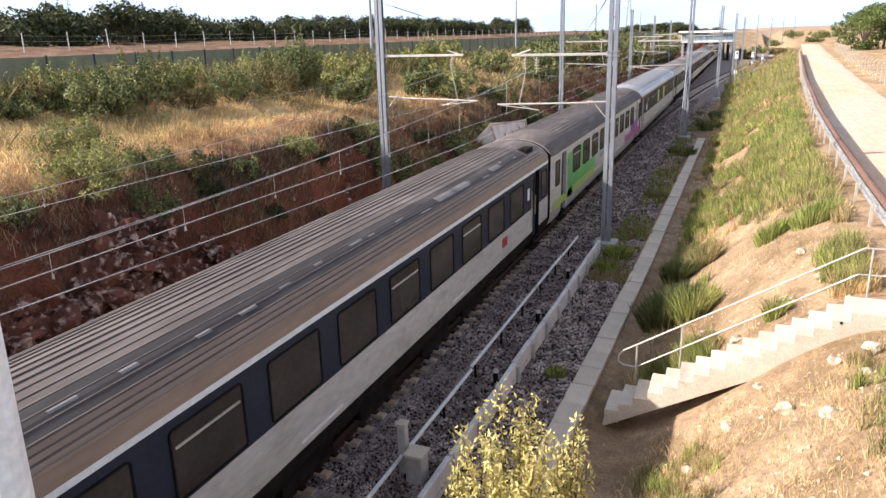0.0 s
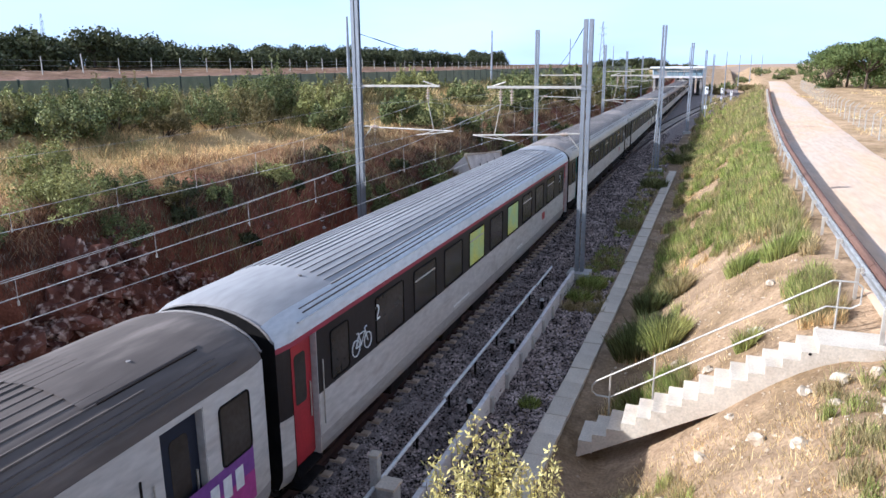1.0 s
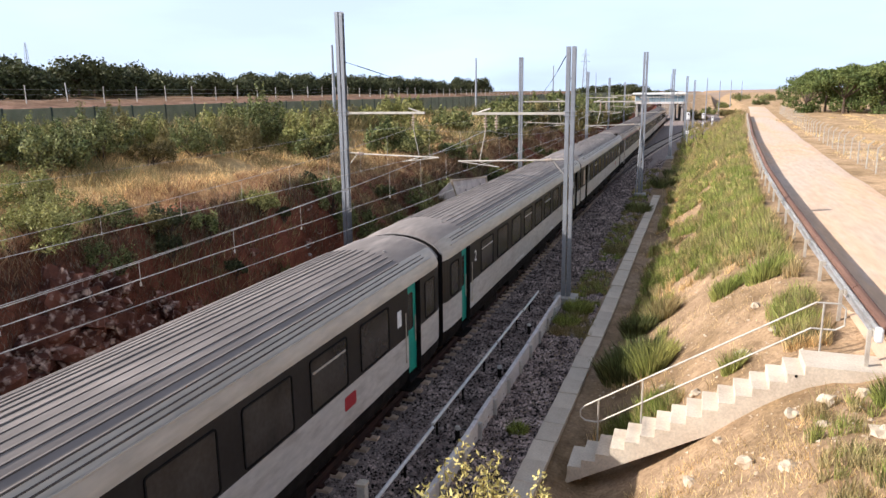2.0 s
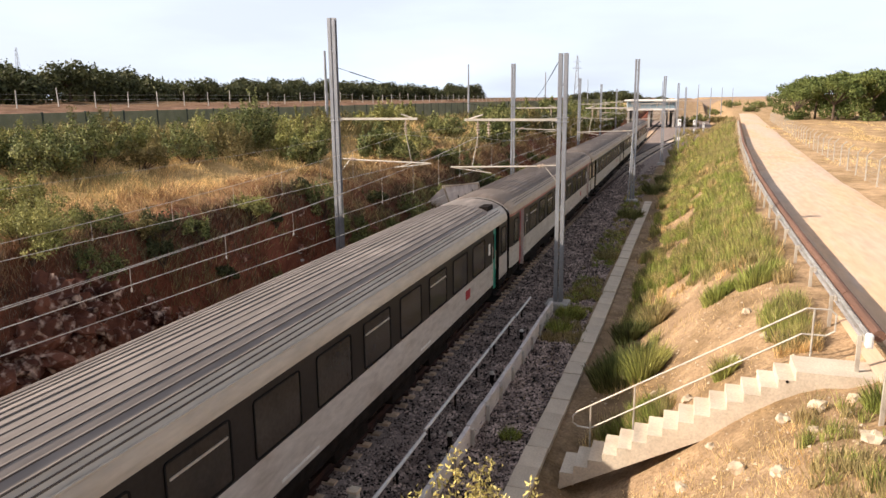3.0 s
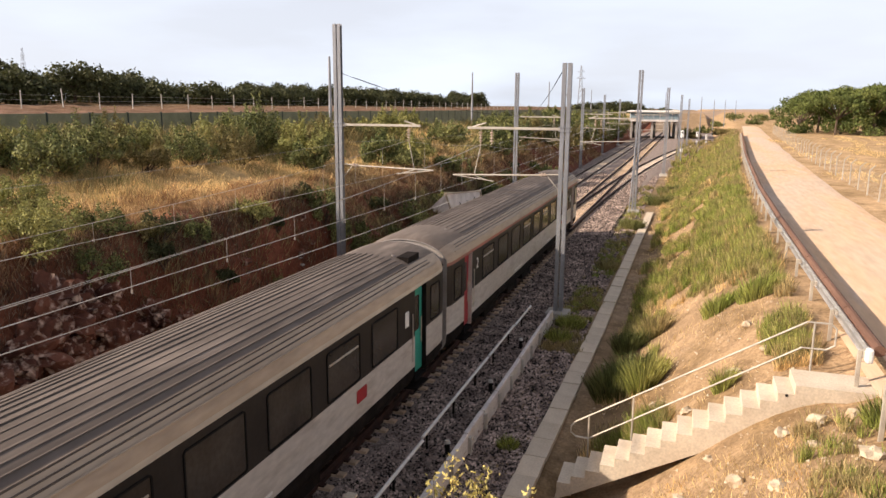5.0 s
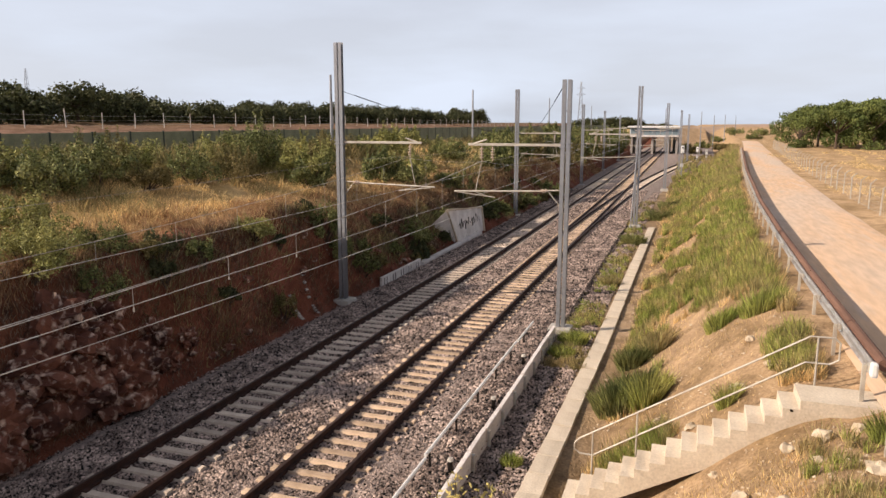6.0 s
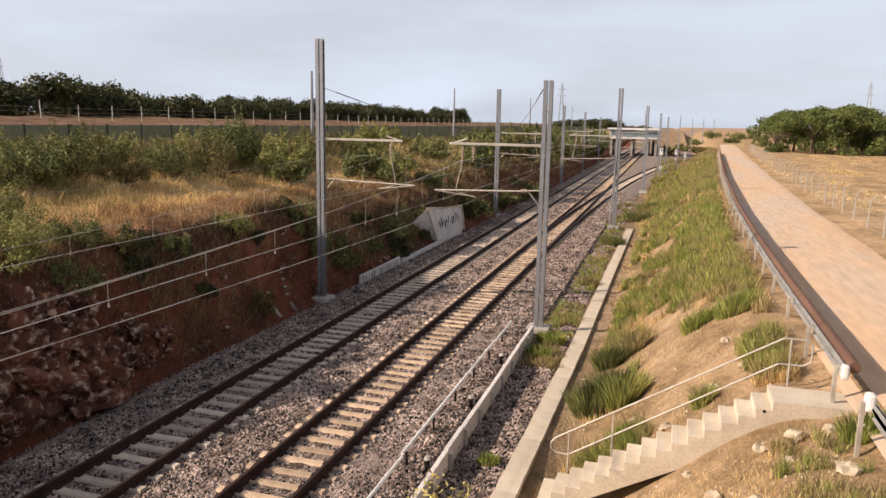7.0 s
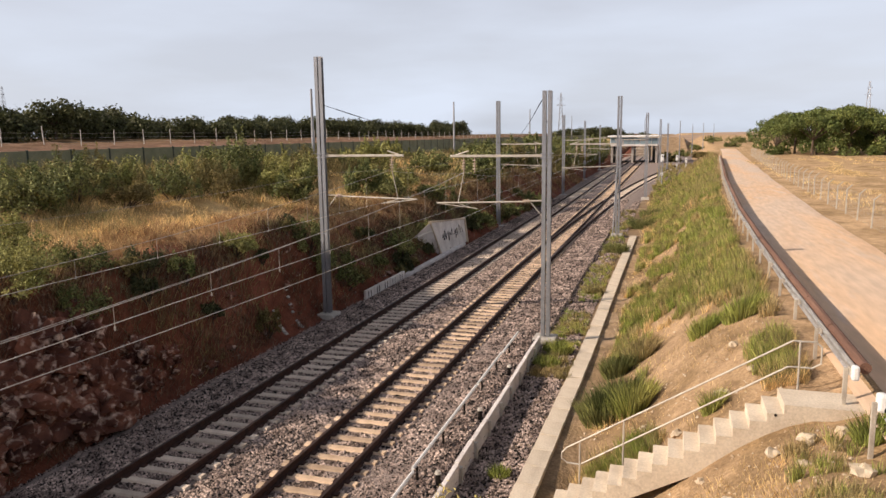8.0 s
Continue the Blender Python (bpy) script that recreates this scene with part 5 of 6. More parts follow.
# ---- rocks ----
def rock(name, x, y, z, sx, sy, sz, m_, label, seed, sub=4):
    """A jagged stone: flat broken faces from stepped noise."""
    bm = bmesh.new()
    bmesh.ops.create_icosphere(bm, subdivisions=sub, radius=1)
    for v in bm.verts:
        d = v.co.normalized()
        dist = noise.voronoi(d * 1.35 + Vector((seed, seed * 0.3, 0)))[0]
        crack = min(1.0, (dist[1] - dist[0]) * 3.2)             # deep cracks between broken lumps
        fine = noise.voronoi(d * 3.6 + Vector((0, seed, 0)))[0]
        f = 0.62 + 0.42 * crack + 0.20 * min(1.0, (fine[1] - fine[0]) * 2.5) + 0.22 * noise.noise(d * 2.2 + Vector((seed, 0, 0))) + 0.06 * noise.noise(d * 11 + Vector((0, 0, seed)))
        v.co = Vector((d.x * sx, d.y * sy, d.z * sz)) * f
    ob = part(name, bm, m_)
    ob.matrix_basis = pose(x, y, z, 0, 0, (seed * 47) % 360)
    return tagged(ob, label, "rock")


g_ = random.Random(3)
for i in range(26):
    y = 9.5 + 10.5 * g_.random() ** 1.3
    h = g_.random() ** 1.3 * (0.85 if y < 17 else 0.45)
    x = -15.6 - 1.15 * h + g_.uniform(-0.15, 0.25)
    s = g_.uniform(0.28, 0.85) * (1.1 if y < 18 else 0.7)
    rock("rock", x, y, -0.15 + 3.1 * h, s, s * g_.uniform(0.8, 1.4), s * g_.uniform(0.7, 1.2), M_ROCK, "rough red limestone rock in the cutting's face", i * 1.7, 4 if s > 0.3 else 3)
for i in range(46):
    y = 18 + 26 * g_.random()
    h = g_.random() ** 1.4
    s = g_.uniform(0.08, 0.26)
    x = -15.35 - 1.2 * h + float(np.interp(y, [26, 40, 60], [0, 0.3, 0.8]))
    rock("rock", x, y, float(ground_z(x, y)) + 0.3 * s, s, s * g_.uniform(0.8, 1.4), s * g_.uniform(0.6, 1.0), M_ROCK, "small broken limestone rock on the red bank", 500 + i * 1.3, 2)
for i, (x, y, z, s) in enumerate([(-15.9, 13.2, 0.1, 0.75), (-15.9, 14.9, 0.35, 0.8), (-16.1, 13.9, 1.4, 0.75), (-15.9, 16.2, 0.7, 0.6), (-16.25, 15.4, 1.9, 0.6), (-16.0, 18.2, 1.2, 0.45), (-15.9, 19.6, 0.7, 0.35), (-15.8, 12.2, 0.6, 0.7)]):
    rock("rock", x, y, z, s * 1.25, s * 1.6, s * 1.15, M_ROCK, "large jagged red limestone outcrop in the cutting's face", 200 + i * 3.1)
for i, (x, y, s) in enumerate([(2.6, 13.9, 0.18), (2.0, 13.8, 0.15), (3.2, 14.2, 0.14), (1.4, 17.6, 0.2), (0.4, 17.2, 0.15), (0.9, 27.5, 0.22), (1.8, 20.0, 0.14), (14.5, 36, 0.5), (13.6, 30, 0.4), (16, 60, 0.6), (15, 42, 0.4), (0.3, 13.2, 0.14), (1.2, 12.6, 0.18), (2.4, 13.0, 0.12), (1.7, 11.6, 0.15), (-0.3, 12.0, 0.12), (0.8, 14.2, 0.1), (3.1, 12.2, 0.2), (2.1, 18.1, 0.12), (-0.4, 18.5, 0.12)]):
    rock("boulder", x, y, float(ground_z(x, y)) + s * 0.2, s, s * 1.2, s * 0.7, M_BOULDER, "pale sunlit limestone boulder in dry grass", 40 + i * 2.3, 2)


def scatter_pebbles():
    """Small pale stones over the bare sand of the bank."""
    g = np.random.default_rng(64)
    n = 5200
    y = 8.5 + 34 * g.random(n) ** 1.6
    x = -2.2 + (path_edge(y) - 0.6 + 2.2) * g.random(n)
    keep = (lattice_noise(x, y, 1.1, 17) + 0.4 * g.random(n) > 0.6) & ~((y > 14.6) & (y < 15.9))
    x, y = x[keep], y[keep]
    n = len(x)
    s = 0.012 + 0.05 * g.random(n) ** 4
    base = np.array([[1, 0, 0], [0, 1, 0], [-1, 0, 0], [0, -1, 0], [0, 0, 0.8]])
    co = base[None] * s[:, None, None] * g.uniform(0.6, 1.3, (n, 5, 3)) + np.stack([x, y, ground_z(x, y)], 1)[:, None, :]
    tri = np.array([[0, 1, 4], [1, 2, 4], [2, 3, 4], [3, 0, 4]])
    ob = quads_mesh("pebbles", co[:, tri].reshape(-1, 3), 3, M_BOULDER)
    tagged(ob, "small pale pebbles on the sandy bank", "pebbles", kind="stuff")


scatter_pebbles()


# ---- the far end of the line ----
def build_station():
    """A long low building on piers over the tracks, with a white roof edge and glazed side."""
    st = thing("overbridge_station", "pale blue glazed station building bridging the tracks", "station")
    part("deck", boxes((-15.8, -3.0, 207, 226, 4.35, 4.85), bevel=0.05), M_CONCG, st)
    part("side_wall", boxes((-15.8, -3.0, 207.3, 225.6, 4.85, 6.9)), M_STATION, st)
    part("roof", boxes((-16.4, -2.4, 206.2, 226.5, 6.8, 7.3), bevel=0.06), M_WHITE, st, "white flat roof")
    for i in range(8):
        x = -15.5 + i * 1.56
        w = part("window", boxes((x, x + 1.26, 207.2, 207.29, 5.0, 6.6)), M_STGLASS, st)
        for xa in (x - 0.06, x + 1.26):
            part("frame", boxes((xa, xa + 0.06, 207.14, 207.29, 4.9, 6.7)), M_GALV, w)
    for x in (-15.3, -13.9, -9.8, -5.6, -3.4):
        for y in (208, 218):
            part("pier", boxes((x - 0.3, x + 0.3, y, y + 6, -0.6, 4.35), bevel=0.05), M_SKIRT, st)
    # added blocks that fill the sides below the deck to darken the opening
    for x in (-16.0, -4.6):
        part("abutment", boxes((x, x + 1.3, 214.2, 217.8, -0.6, 4.35)), M_SKIRT, st)


build_station()


def build_signal(x, y, h):
    s = thing("signal_post", "white and grey trackside signal post", "signal", pose(x, y, -0.45), group="signals")
    part("pole", rods(((0, 0, 0), (0, 0, h), 0.09), seg=10), M_GALV, s)
    part("board", boxes((-0.24, 0.24, -0.06, 0.06, h - 0.2, h + 0.9), bevel=0.05), M_WHITE, s)
    part("plate", boxes((-0.2, 0.2, -0.05, 0.05, h * 0.45, h * 0.45 + 0.5), bevel=0.03), M_WHITE, s)
    part("lamp_hood", rods(((0, -0.2, h + 0.6), (0, -0.05, h + 0.6), 0.12), seg=10), M_DARK, s)


build_signal(-1.0, 116, 4.2)
build_signal(1.6, 165, 2.6)
build_signal(3.6, 172, 1.8)


def build_pylon(x, y, z, h):
    p = thing("power_pylon", "distant grey lattice power pylon", "pylon", pose(x, y, z), group="pylons")
    w = h * 0.06
    for sx in (-1, 1):
        for sy in (-1, 1):
            part("leg", rods(((sx * w, sy * w, -1), (sx * w * 0.15, sy * w * 0.15, h), 0.14, 0.08), seg=5), M_GALV, p)
    bm = bmesh.new()
    n = 8
    for k in range(n):
        a, b = w * (1 - 0.85 * k / n), w * (1 - 0.85 * (k + 1) / n)
        za, zb = h * k / n, h * (k + 1) / n
        for s in (-1, 1):
            rod(bm, (-a, s * a, za), (b, s * b, zb), 0.06, seg=4)
            rod(bm, (s * a, -a, za), (s * b, b, zb), 0.06, seg=4)
    part("lattice", bm, M_GALV, p)
    for f, ww in ((0.72, 2.4), (0.86, 1.9)):
        part("cross_arm", rods(((-ww, 0, h * f), (ww, 0, h * f), 0.09), ((-ww, 0, h * f), (0, 0, h * f + 1.2), 0.06), ((ww, 0, h * f), (0, 0, h * f + 1.2), 0.06), seg=5), M_GALV, p)


build_pylon(-57, 400, 6, 24)
build_pylon(118, 520, 8, 30)
build_pylon(-446, 401, 8, 38)


def build_hill():
    bm = bmesh.new()
    rows = []
    for i in range(33):
        x = -60 + i * 8
        k = max(0.0, math.sin(math.pi * i / 32)) ** 0.7
        rows.append([bm.verts.new((x, y, -2 + (h * k) + 1.2 * float(lattice_noise(x, y, 22)))) for y, h in ((430, 4), (450, 6.2), (480, 7.6), (530, 9.2), (620, 8))])
    for a, b in zip(rows[:-1], rows[1:]):
        for k in range(4):
            bm.faces.new((a[k], b[k], b[k + 1], a[k + 1]))
    bmesh.ops.recalc_face_normals(bm, faces=bm.faces)
    tagged(part("far_hill", bm, mat("far_field_soil", (0.40, 0.27, 0.19), (0.27, 0.20, 0.13), 0.05, 0.95, bump=0.3, bump_scale=2), smooth=True), "distant bare brown hill", "hill", kind="structure")


build_hill()


# ---- the bridge on which the camera stands ----
def build_bridge():
    b = thing("road_bridge", "pale concrete road bridge over the railway", "bridge", kind="structure")
    part("deck", boxes((-34, 16, -8.0, -0.45, 5.7, 6.3), bevel=0.05), M_CONC, b)
    part("edge_beam", boxes((-34, 16, -0.45, -0.2, 5.6, 6.5), bevel=0.03), M_CONC, b)
    for x in np.arange(-9.0, 8.0, 1.6):
        part("parapet_post", boxes((x - 0.04, x + 0.04, -0.36, -0.28, 6.5, 7.55), bevel=0.01), M_WHITE, b)
    part("parapet_rail", boxes((-9.0, 8.0, -0.36, -0.28, 7.55, 7.62), bevel=0.012), M_WHITE, b)
    part("abutment", boxes((-34, -17.5, -8, -0.5, -1, 5.7)), M_CONC, b)
    part("abutment", boxes((4.5, 16, -8, -0.5, -1, 5.7)), M_CONC, b)
    part("screen_post", rods(((-0.86, 0.54, 5.95), (-0.77, 0.50, 7.85), 0.024), seg=10), M_WHITE, b, "white screen post outside the parapet")
    part("screen_bracket", boxes((-0.89, -0.83, -0.25, 0.57, 5.90, 5.96)), M_WHITE, b)


build_bridge()


# ---- the train ----
PITCH, BODY0, BODY1 = 26.7, 0.19, 26.51
SIDE = 1.41


def coach_section():
    """Half widths and heights of the body side and roof, from the sill to the crown."""
    side = [(1.28, 0.62), (1.39, 0.85), (SIDE, 1.1), (SIDE, 1.5), (SIDE, 1.95), (SIDE, 2.6), (SIDE, 3.28)]
    roof = [(1.40, 3.40), (1.36, 3.52), (1.27, 3.64), (1.12, 3.76), (0.92, 3.86), (0.66, 3.95), (0.34, 4.01), (0.0, 4.03)]
    return side, roof


def strip(bm, prof, ys, xsign=1, gaps=()):
    """A skin along y; it stays open between the ends of each gap."""
    rows = [[bm.verts.new((xsign * x, y, z)) for x, z in prof] for y in ys]
    for y0, y1, a, b in zip(ys[:-1], ys[1:], rows[:-1], rows[1:]):
        if any(g0 < (y0 + y1) / 2 < g1 for g0, g1 in gaps):
            continue
        for k in range(len(prof) - 1):
            bm.faces.new((a[k], a[k + 1], b[k + 1], b[k]) if xsign < 0 else (a[k], b[k], b[k + 1], a[k + 1]))


def shell(prof, ys, end_taper=True, gaps=()):
    """A skin along both sides; its last half metre draws in towards the ends."""
    bm = bmesh.new()
    ys = sorted(list(ys) + [e for gap in gaps for e in gap])
    for s in (-1, 1):
        strip(bm, prof, ys, s, gaps if s > 0 else ())
    if end_taper:
        for v in bm.verts:
            e = min(v.co.y - BODY0, BODY1 - v.co.y)
            if e < 0.55:
                v.co.x *= 1 - 0.05 * (1 - max(0, e) / 0.55) ** 2
                if v.co.z > 3.4:
                    v.co.z -= 0.10 * (1 - max(0, e) / 0.55) ** 2
    bmesh.ops.remove_doubles(bm, verts=bm.verts, dist=0.0005)
    bmesh.ops.recalc_face_normals(bm, faces=bm.faces)
    return bm


YS = [BODY0, BODY0 + 0.15, BODY0 + 0.35, BODY0 + 0.6, 2.4, 6, 10, 13.35, 17, 21, 24.3, BODY1 - 0.6, BODY1 - 0.35, BODY1 - 0.15, BODY1]


def plate(x0, y0, y1, z0, z1, thick=0.02, r=0.0, seg=4):
    """A flat panel on the right-hand side of a coach, with rounded corners if r is given."""
    bm = bmesh.new()
    if r:
        pts = []
        for cy, cz, a0 in ((y1 - r, z1 - r, 0), (y0 + r, z1 - r, 90), (y0 + r, z0 + r, 180), (y1 - r, z0 + r, 270)):
            for k in range(seg + 1):
                a = radians(a0 + 90 * k / seg)
                pts.append((cy + r * math.cos(a), cz + r * math.sin(a)))
    else:
        pts = [(y1, z1), (y0, z1), (y0, z0), (y1, z0)]
    a = [bm.verts.new((x0, y, z)) for y, z in pts]
    b = [bm.verts.new((x0 + thick, y, z)) for y, z in pts]
    bm.faces.new(a)
    bm.faces.new(b)
    n = len(pts)
    for i in range(n):
        bm.faces.new((a[i], a[(i + 1) % n], b[(i + 1) % n], b[i]))
    bmesh.ops.recalc_face_normals(bm, faces=bm.faces)
    return bm


def frame_ring(x0, y0, y1, z0, z1, w, thick, r=0.1, seg=4):
    """A raised rounded frame round a pane."""
    def ring(o):
        pts = []
        rr = max(0.02, r + o)
        for cy, cz, a0 in ((y1 + o - rr, z1 + o - rr, 0), (y0 - o + rr, z1 + o - rr, 90), (y0 - o + rr, z0 - o + rr, 180), (y1 + o - rr, z0 - o + rr, 270)):
            for k in range(seg + 1):
                a = radians(a0 + 90 * k / seg)
                pts.append((cy + rr * math.cos(a), cz + rr * math.sin(a)))
        return pts
    bm = bmesh.new()
    loops = [[bm.verts.new((x, y, z)) for y, z in ring(o)] for x, o in ((x0, w), (x0 + thick, w), (x0 + thick, 0), (x0, 0))]
    n = len(loops[0])
    for a, b in zip(loops[:-1], loops[1:]):
        for i in range(n):
            bm.faces.new((a[i], a[(i + 1) % n], b[(i + 1) % n], b[i]))
    bmesh.ops.recalc_face_normals(bm, faces=bm.faces)
    return bm


def text_part(body, size, at, material, parent, name="class_number"):
    """A character on the coach side, in the built-in font."""
    cu = bpy.data.curves.new(name, "FONT")
    cu.body, cu.size, cu.extrude = body, size, 0.004
    tmp = bpy.data.objects.new("tmp_text", cu)
    scene.collection.objects.link(tmp)
    me = bpy.data.meshes.new_from_object(tmp.evaluated_get(bpy.context.evaluated_depsgraph_get()))
    bpy.data.objects.remove(tmp)
    ob = new(name, me)
    me.materials.clear()
    me.materials.append(material)
    ob.parent = parent
    ob.matrix_basis = pose(*at, 90, 0, 90)
    return ob


WIN_Y = [3.95 + 2.17 * k for k in range(9)]
X1 = SIDE + 0.003


def coach(index, label, band, lower, cant, cant2, door, roof_mat, front_door, rear_door, framed=False, roof_patches=False, end_cap=False, posters=(), end_doors=False):
    c = thing("passenger_coach", label, "railway coach", group="coaches of the passing train")
    side, roof = coach_section()
    roof_lo = roof[:4]
    # skins, open on the near side where the doors stand back
    off = -1.25 if end_doors else 0.0
    gaps = [(BODY0 + 1.60 + off, BODY0 + 2.48 + off), (BODY1 - 2.48 - off, BODY1 - 1.60 - off)]
    part("skirt", shell([(1.28, 0.62), (1.39, 0.85), (SIDE, 1.10)], YS, gaps=gaps), M_SKIRT if index in (2, 3) else M_DARK, c)
    part("lower_panel", shell([(SIDE, 1.10), (SIDE, 1.5), (SIDE, 1.95)], YS, gaps=gaps), lower, c)
    part("window_band", shell([(SIDE, 1.95), (SIDE, 2.6), (SIDE, 3.20)], YS, gaps=gaps), band, c)
    part("cantrail", shell([(SIDE, 3.20), (SIDE, 3.30)], YS), cant, c)
    part("roof_edge", shell([(SIDE, 3.30)] + roof_lo, YS), cant2, c, smooth=True)
    part("roof", shell(roof[3:], YS), roof_mat, c, smooth=True)
    # roof ribs, short of the smooth ends
    ribs = bmesh.new()
    seams = bmesh.new()
    full = roof[3:]
    run = [0.0]
    for p, q in zip(full[:-1], full[1:]):
        run.append(run[-1] + math.dist(p, q))
    a0, a1 = 2.55, BODY1 + BODY0 - 2.55
    for k in range(8):
        x, z = (float(np.interp(run[-1] * k / 7, run, [p[j] for p in full])) for j in (0, 1))
        for s in (-1, 1):
            if k == 7 and s > 0:
                continue
            rise = 0.020 if s < 0 or k > 5 else 0.009      # tall ribs over the crown, low ones towards the near edge
            box(ribs, s * x - 0.013, s * x + 0.013, a0, a1, z - 0.05, z + rise)
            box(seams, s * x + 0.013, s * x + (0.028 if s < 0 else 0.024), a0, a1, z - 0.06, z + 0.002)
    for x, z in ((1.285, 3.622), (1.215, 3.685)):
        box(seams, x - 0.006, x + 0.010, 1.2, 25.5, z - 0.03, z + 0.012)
    part("roof_ribs", ribs, roof_mat, c)
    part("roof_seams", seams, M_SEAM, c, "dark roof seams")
    part("gutter", boxes((1.355, 1.395, 0.9, 25.8, 3.53, 3.56)), cant2, c)
    # end walls and gangways
    for y, d in ((BODY0, -1), (BODY1, 1)):
        bm = bmesh.new()
        prof = [(x * 0.95, z - (0.1 if z > 3.4 else 0)) for x, z in side + roof]
        vs = [bm.verts.new((x, y, z)) for x, z in prof] + [bm.verts.new((-x, y, z)) for x, z in reversed(prof[:-1])]
        bm.faces.new(vs)
        rim = bmesh.new()
        strip_pts = [(x, z + 0.012) for x, z in prof[7:]]
        polyline(rim, [(x, y + d * 0.01, z) for x, z in strip_pts] + [(-x, y + d * 0.01, z) for x, z in reversed(strip_pts[:-1])], 0.024)
        part("end_rim", rim, M_ROOFP, c, "pale rim round the roof end")
        part("end_wall", bm, M_RUBBER if not end_cap else M_SKIRT, c)
        part("gangway", boxes((-0.62, 0.62, min(y, y + d * 0.18), max(y, y + d * 0.18), 0.95, 3.25), bevel=0.06), M_RUBBER, c, "black rubber gangway")
        for bx in (-0.87, 0.87):
            part("buffer", rods(((bx, y, 1.05), (bx, y + d * 0.17, 1.05), 0.10), seg=10), M_DARK, c)
    # roof hatch over one end
    for a, b, where in ((1.15, 3.4, (6, 8)), (23.3, 25.5, (2, 7, 10))):
        if index in where:
            part("roof_hatch", shell([(0.95, 3.858), (0.66, 3.965), (0.34, 4.027), (0.0, 4.047)], [a, (a + b) / 2, b], False), M_ROOFP if index == 6 else M_ROOFD, c, "smooth roof hatch over the end", smooth=True)
            part("hatch_bar", boxes((0.97, 1.0, a + 0.2, b - 0.1, 3.80, 3.845)), M_DARK, c)
    if index in (6, 1, 9):
        part("roof_panel", boxes((0.75, 1.08, 24.4, 25.2, 3.76, 3.95)), M_DARK, c, "dark square roof panel")
    for y in (2.25, 24.45):
        part("roof_knob", rods(((0.62, y, 3.93), (0.62, y, 3.985), 0.05, 0.035), seg=10), M_ROOFP, c, "small pale lifting knob")
    # windows
    for k, y in enumerate(WIN_Y):
        z0, z1 = (2.03, 3.03)
        posted = k in posters
        w = part("window", plate(SIDE - 0.002, y, y + 1.47, z0, z1, 0.008, 0.13 if framed else 0.05), M_YELLOW if posted else M_GLASS, c)
        part("window_frame", frame_ring(SIDE - 0.002, y, y + 1.47, z0, z1, 0.035, 0.022, 0.13 if framed else 0.05), M_RUBBER, w)
        if (k * 7 + index * 3) % 5 < 2:
            part("hopper", boxes((SIDE - 0.002, SIDE + 0.02, y + 0.06, y + 1.41, z1 - 0.27, z1 - 0.23)), M_PALE_STEEL, w, "bright sliding hopper bar")
    # ends: frosted pane, door, class mark
    for flip, dm in ((False, front_door), (True, rear_door)):
        def yy(a, b):
            return (BODY0 + a, BODY0 + b) if not flip else (BODY1 - b, BODY1 - a)
        shift = -1.25 if end_doors else 0.0
        a, b = yy(0.55, 1.25) if not shift else yy(1.75, 2.45)
        w = part("end_window", plate(SIDE - 0.002, a, b, 2.05, 3.0, 0.008, 0.06), M_FROST if (index, flip) in ((6, False), (8, False), (7, True), (10, True)) else M_GLASS, c)
        part("window_frame", frame_ring(SIDE - 0.002, a, b, 2.05, 3.0, 0.03, 0.02, 0.06), M_RUBBER, w)
        a, b = yy(1.62 + shift, 2.46 + shift)
        xi = SIDE - 0.17
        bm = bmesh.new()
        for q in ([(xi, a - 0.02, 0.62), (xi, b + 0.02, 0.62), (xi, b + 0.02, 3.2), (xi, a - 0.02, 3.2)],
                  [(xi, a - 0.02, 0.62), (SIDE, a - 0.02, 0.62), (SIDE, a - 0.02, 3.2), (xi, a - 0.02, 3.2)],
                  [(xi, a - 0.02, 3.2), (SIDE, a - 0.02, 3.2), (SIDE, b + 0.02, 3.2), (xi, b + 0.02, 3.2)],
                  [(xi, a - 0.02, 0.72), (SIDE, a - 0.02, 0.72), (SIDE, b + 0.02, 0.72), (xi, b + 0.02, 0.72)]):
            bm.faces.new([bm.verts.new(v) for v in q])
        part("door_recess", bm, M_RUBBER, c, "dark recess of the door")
        part("door_jamb", boxes((xi, SIDE - 0.004, b + 0.004, b + 0.02, 0.74, 3.19)), M_LGREY if band is M_LGREY or index in (3, 7, 10) else M_DARK, c)
        d = part("door", plate(xi + 0.01, a, b, 0.80, 3.16, 0.03, 0.04), dm, c)
        part("door_window", plate(xi + 0.036, a + 0.26, b - 0.20, 1.95, 2.92, 0.008, 0.08), M_GLASS, d)
        part("door_handle", rods(((xi + 0.06, b - 0.09, 1.55), (xi + 0.06, b - 0.09, 2.25), 0.018)), M_PALE_STEEL, d)
        part("door_step", boxes((1.05, SIDE + 0.06, a, b, 0.42, 0.47), (1.05, SIDE + 0.02, a, b, 0.66, 0.70)), M_DARK, c)
        a, b = yy(2.62 + shift, 2.70 + shift)
        part("grab_rail", rods(((SIDE + 0.03, a, 1.3), (SIDE + 0.03, a, 2.6), 0.014)), M_PALE_STEEL, c)
        if band is M_LGREY:
            a, b = yy(2.72, 3.0)
            text_part("1", 0.40, (SIDE + 0.008, a, 2.50), M_DARK, c)
            a, b = yy(1.80, 2.00)
            part("door_notice", plate(SIDE - 0.13, a, b, 1.62, 1.84, 0.004), M_WHITE, d, "small white notice on the door")
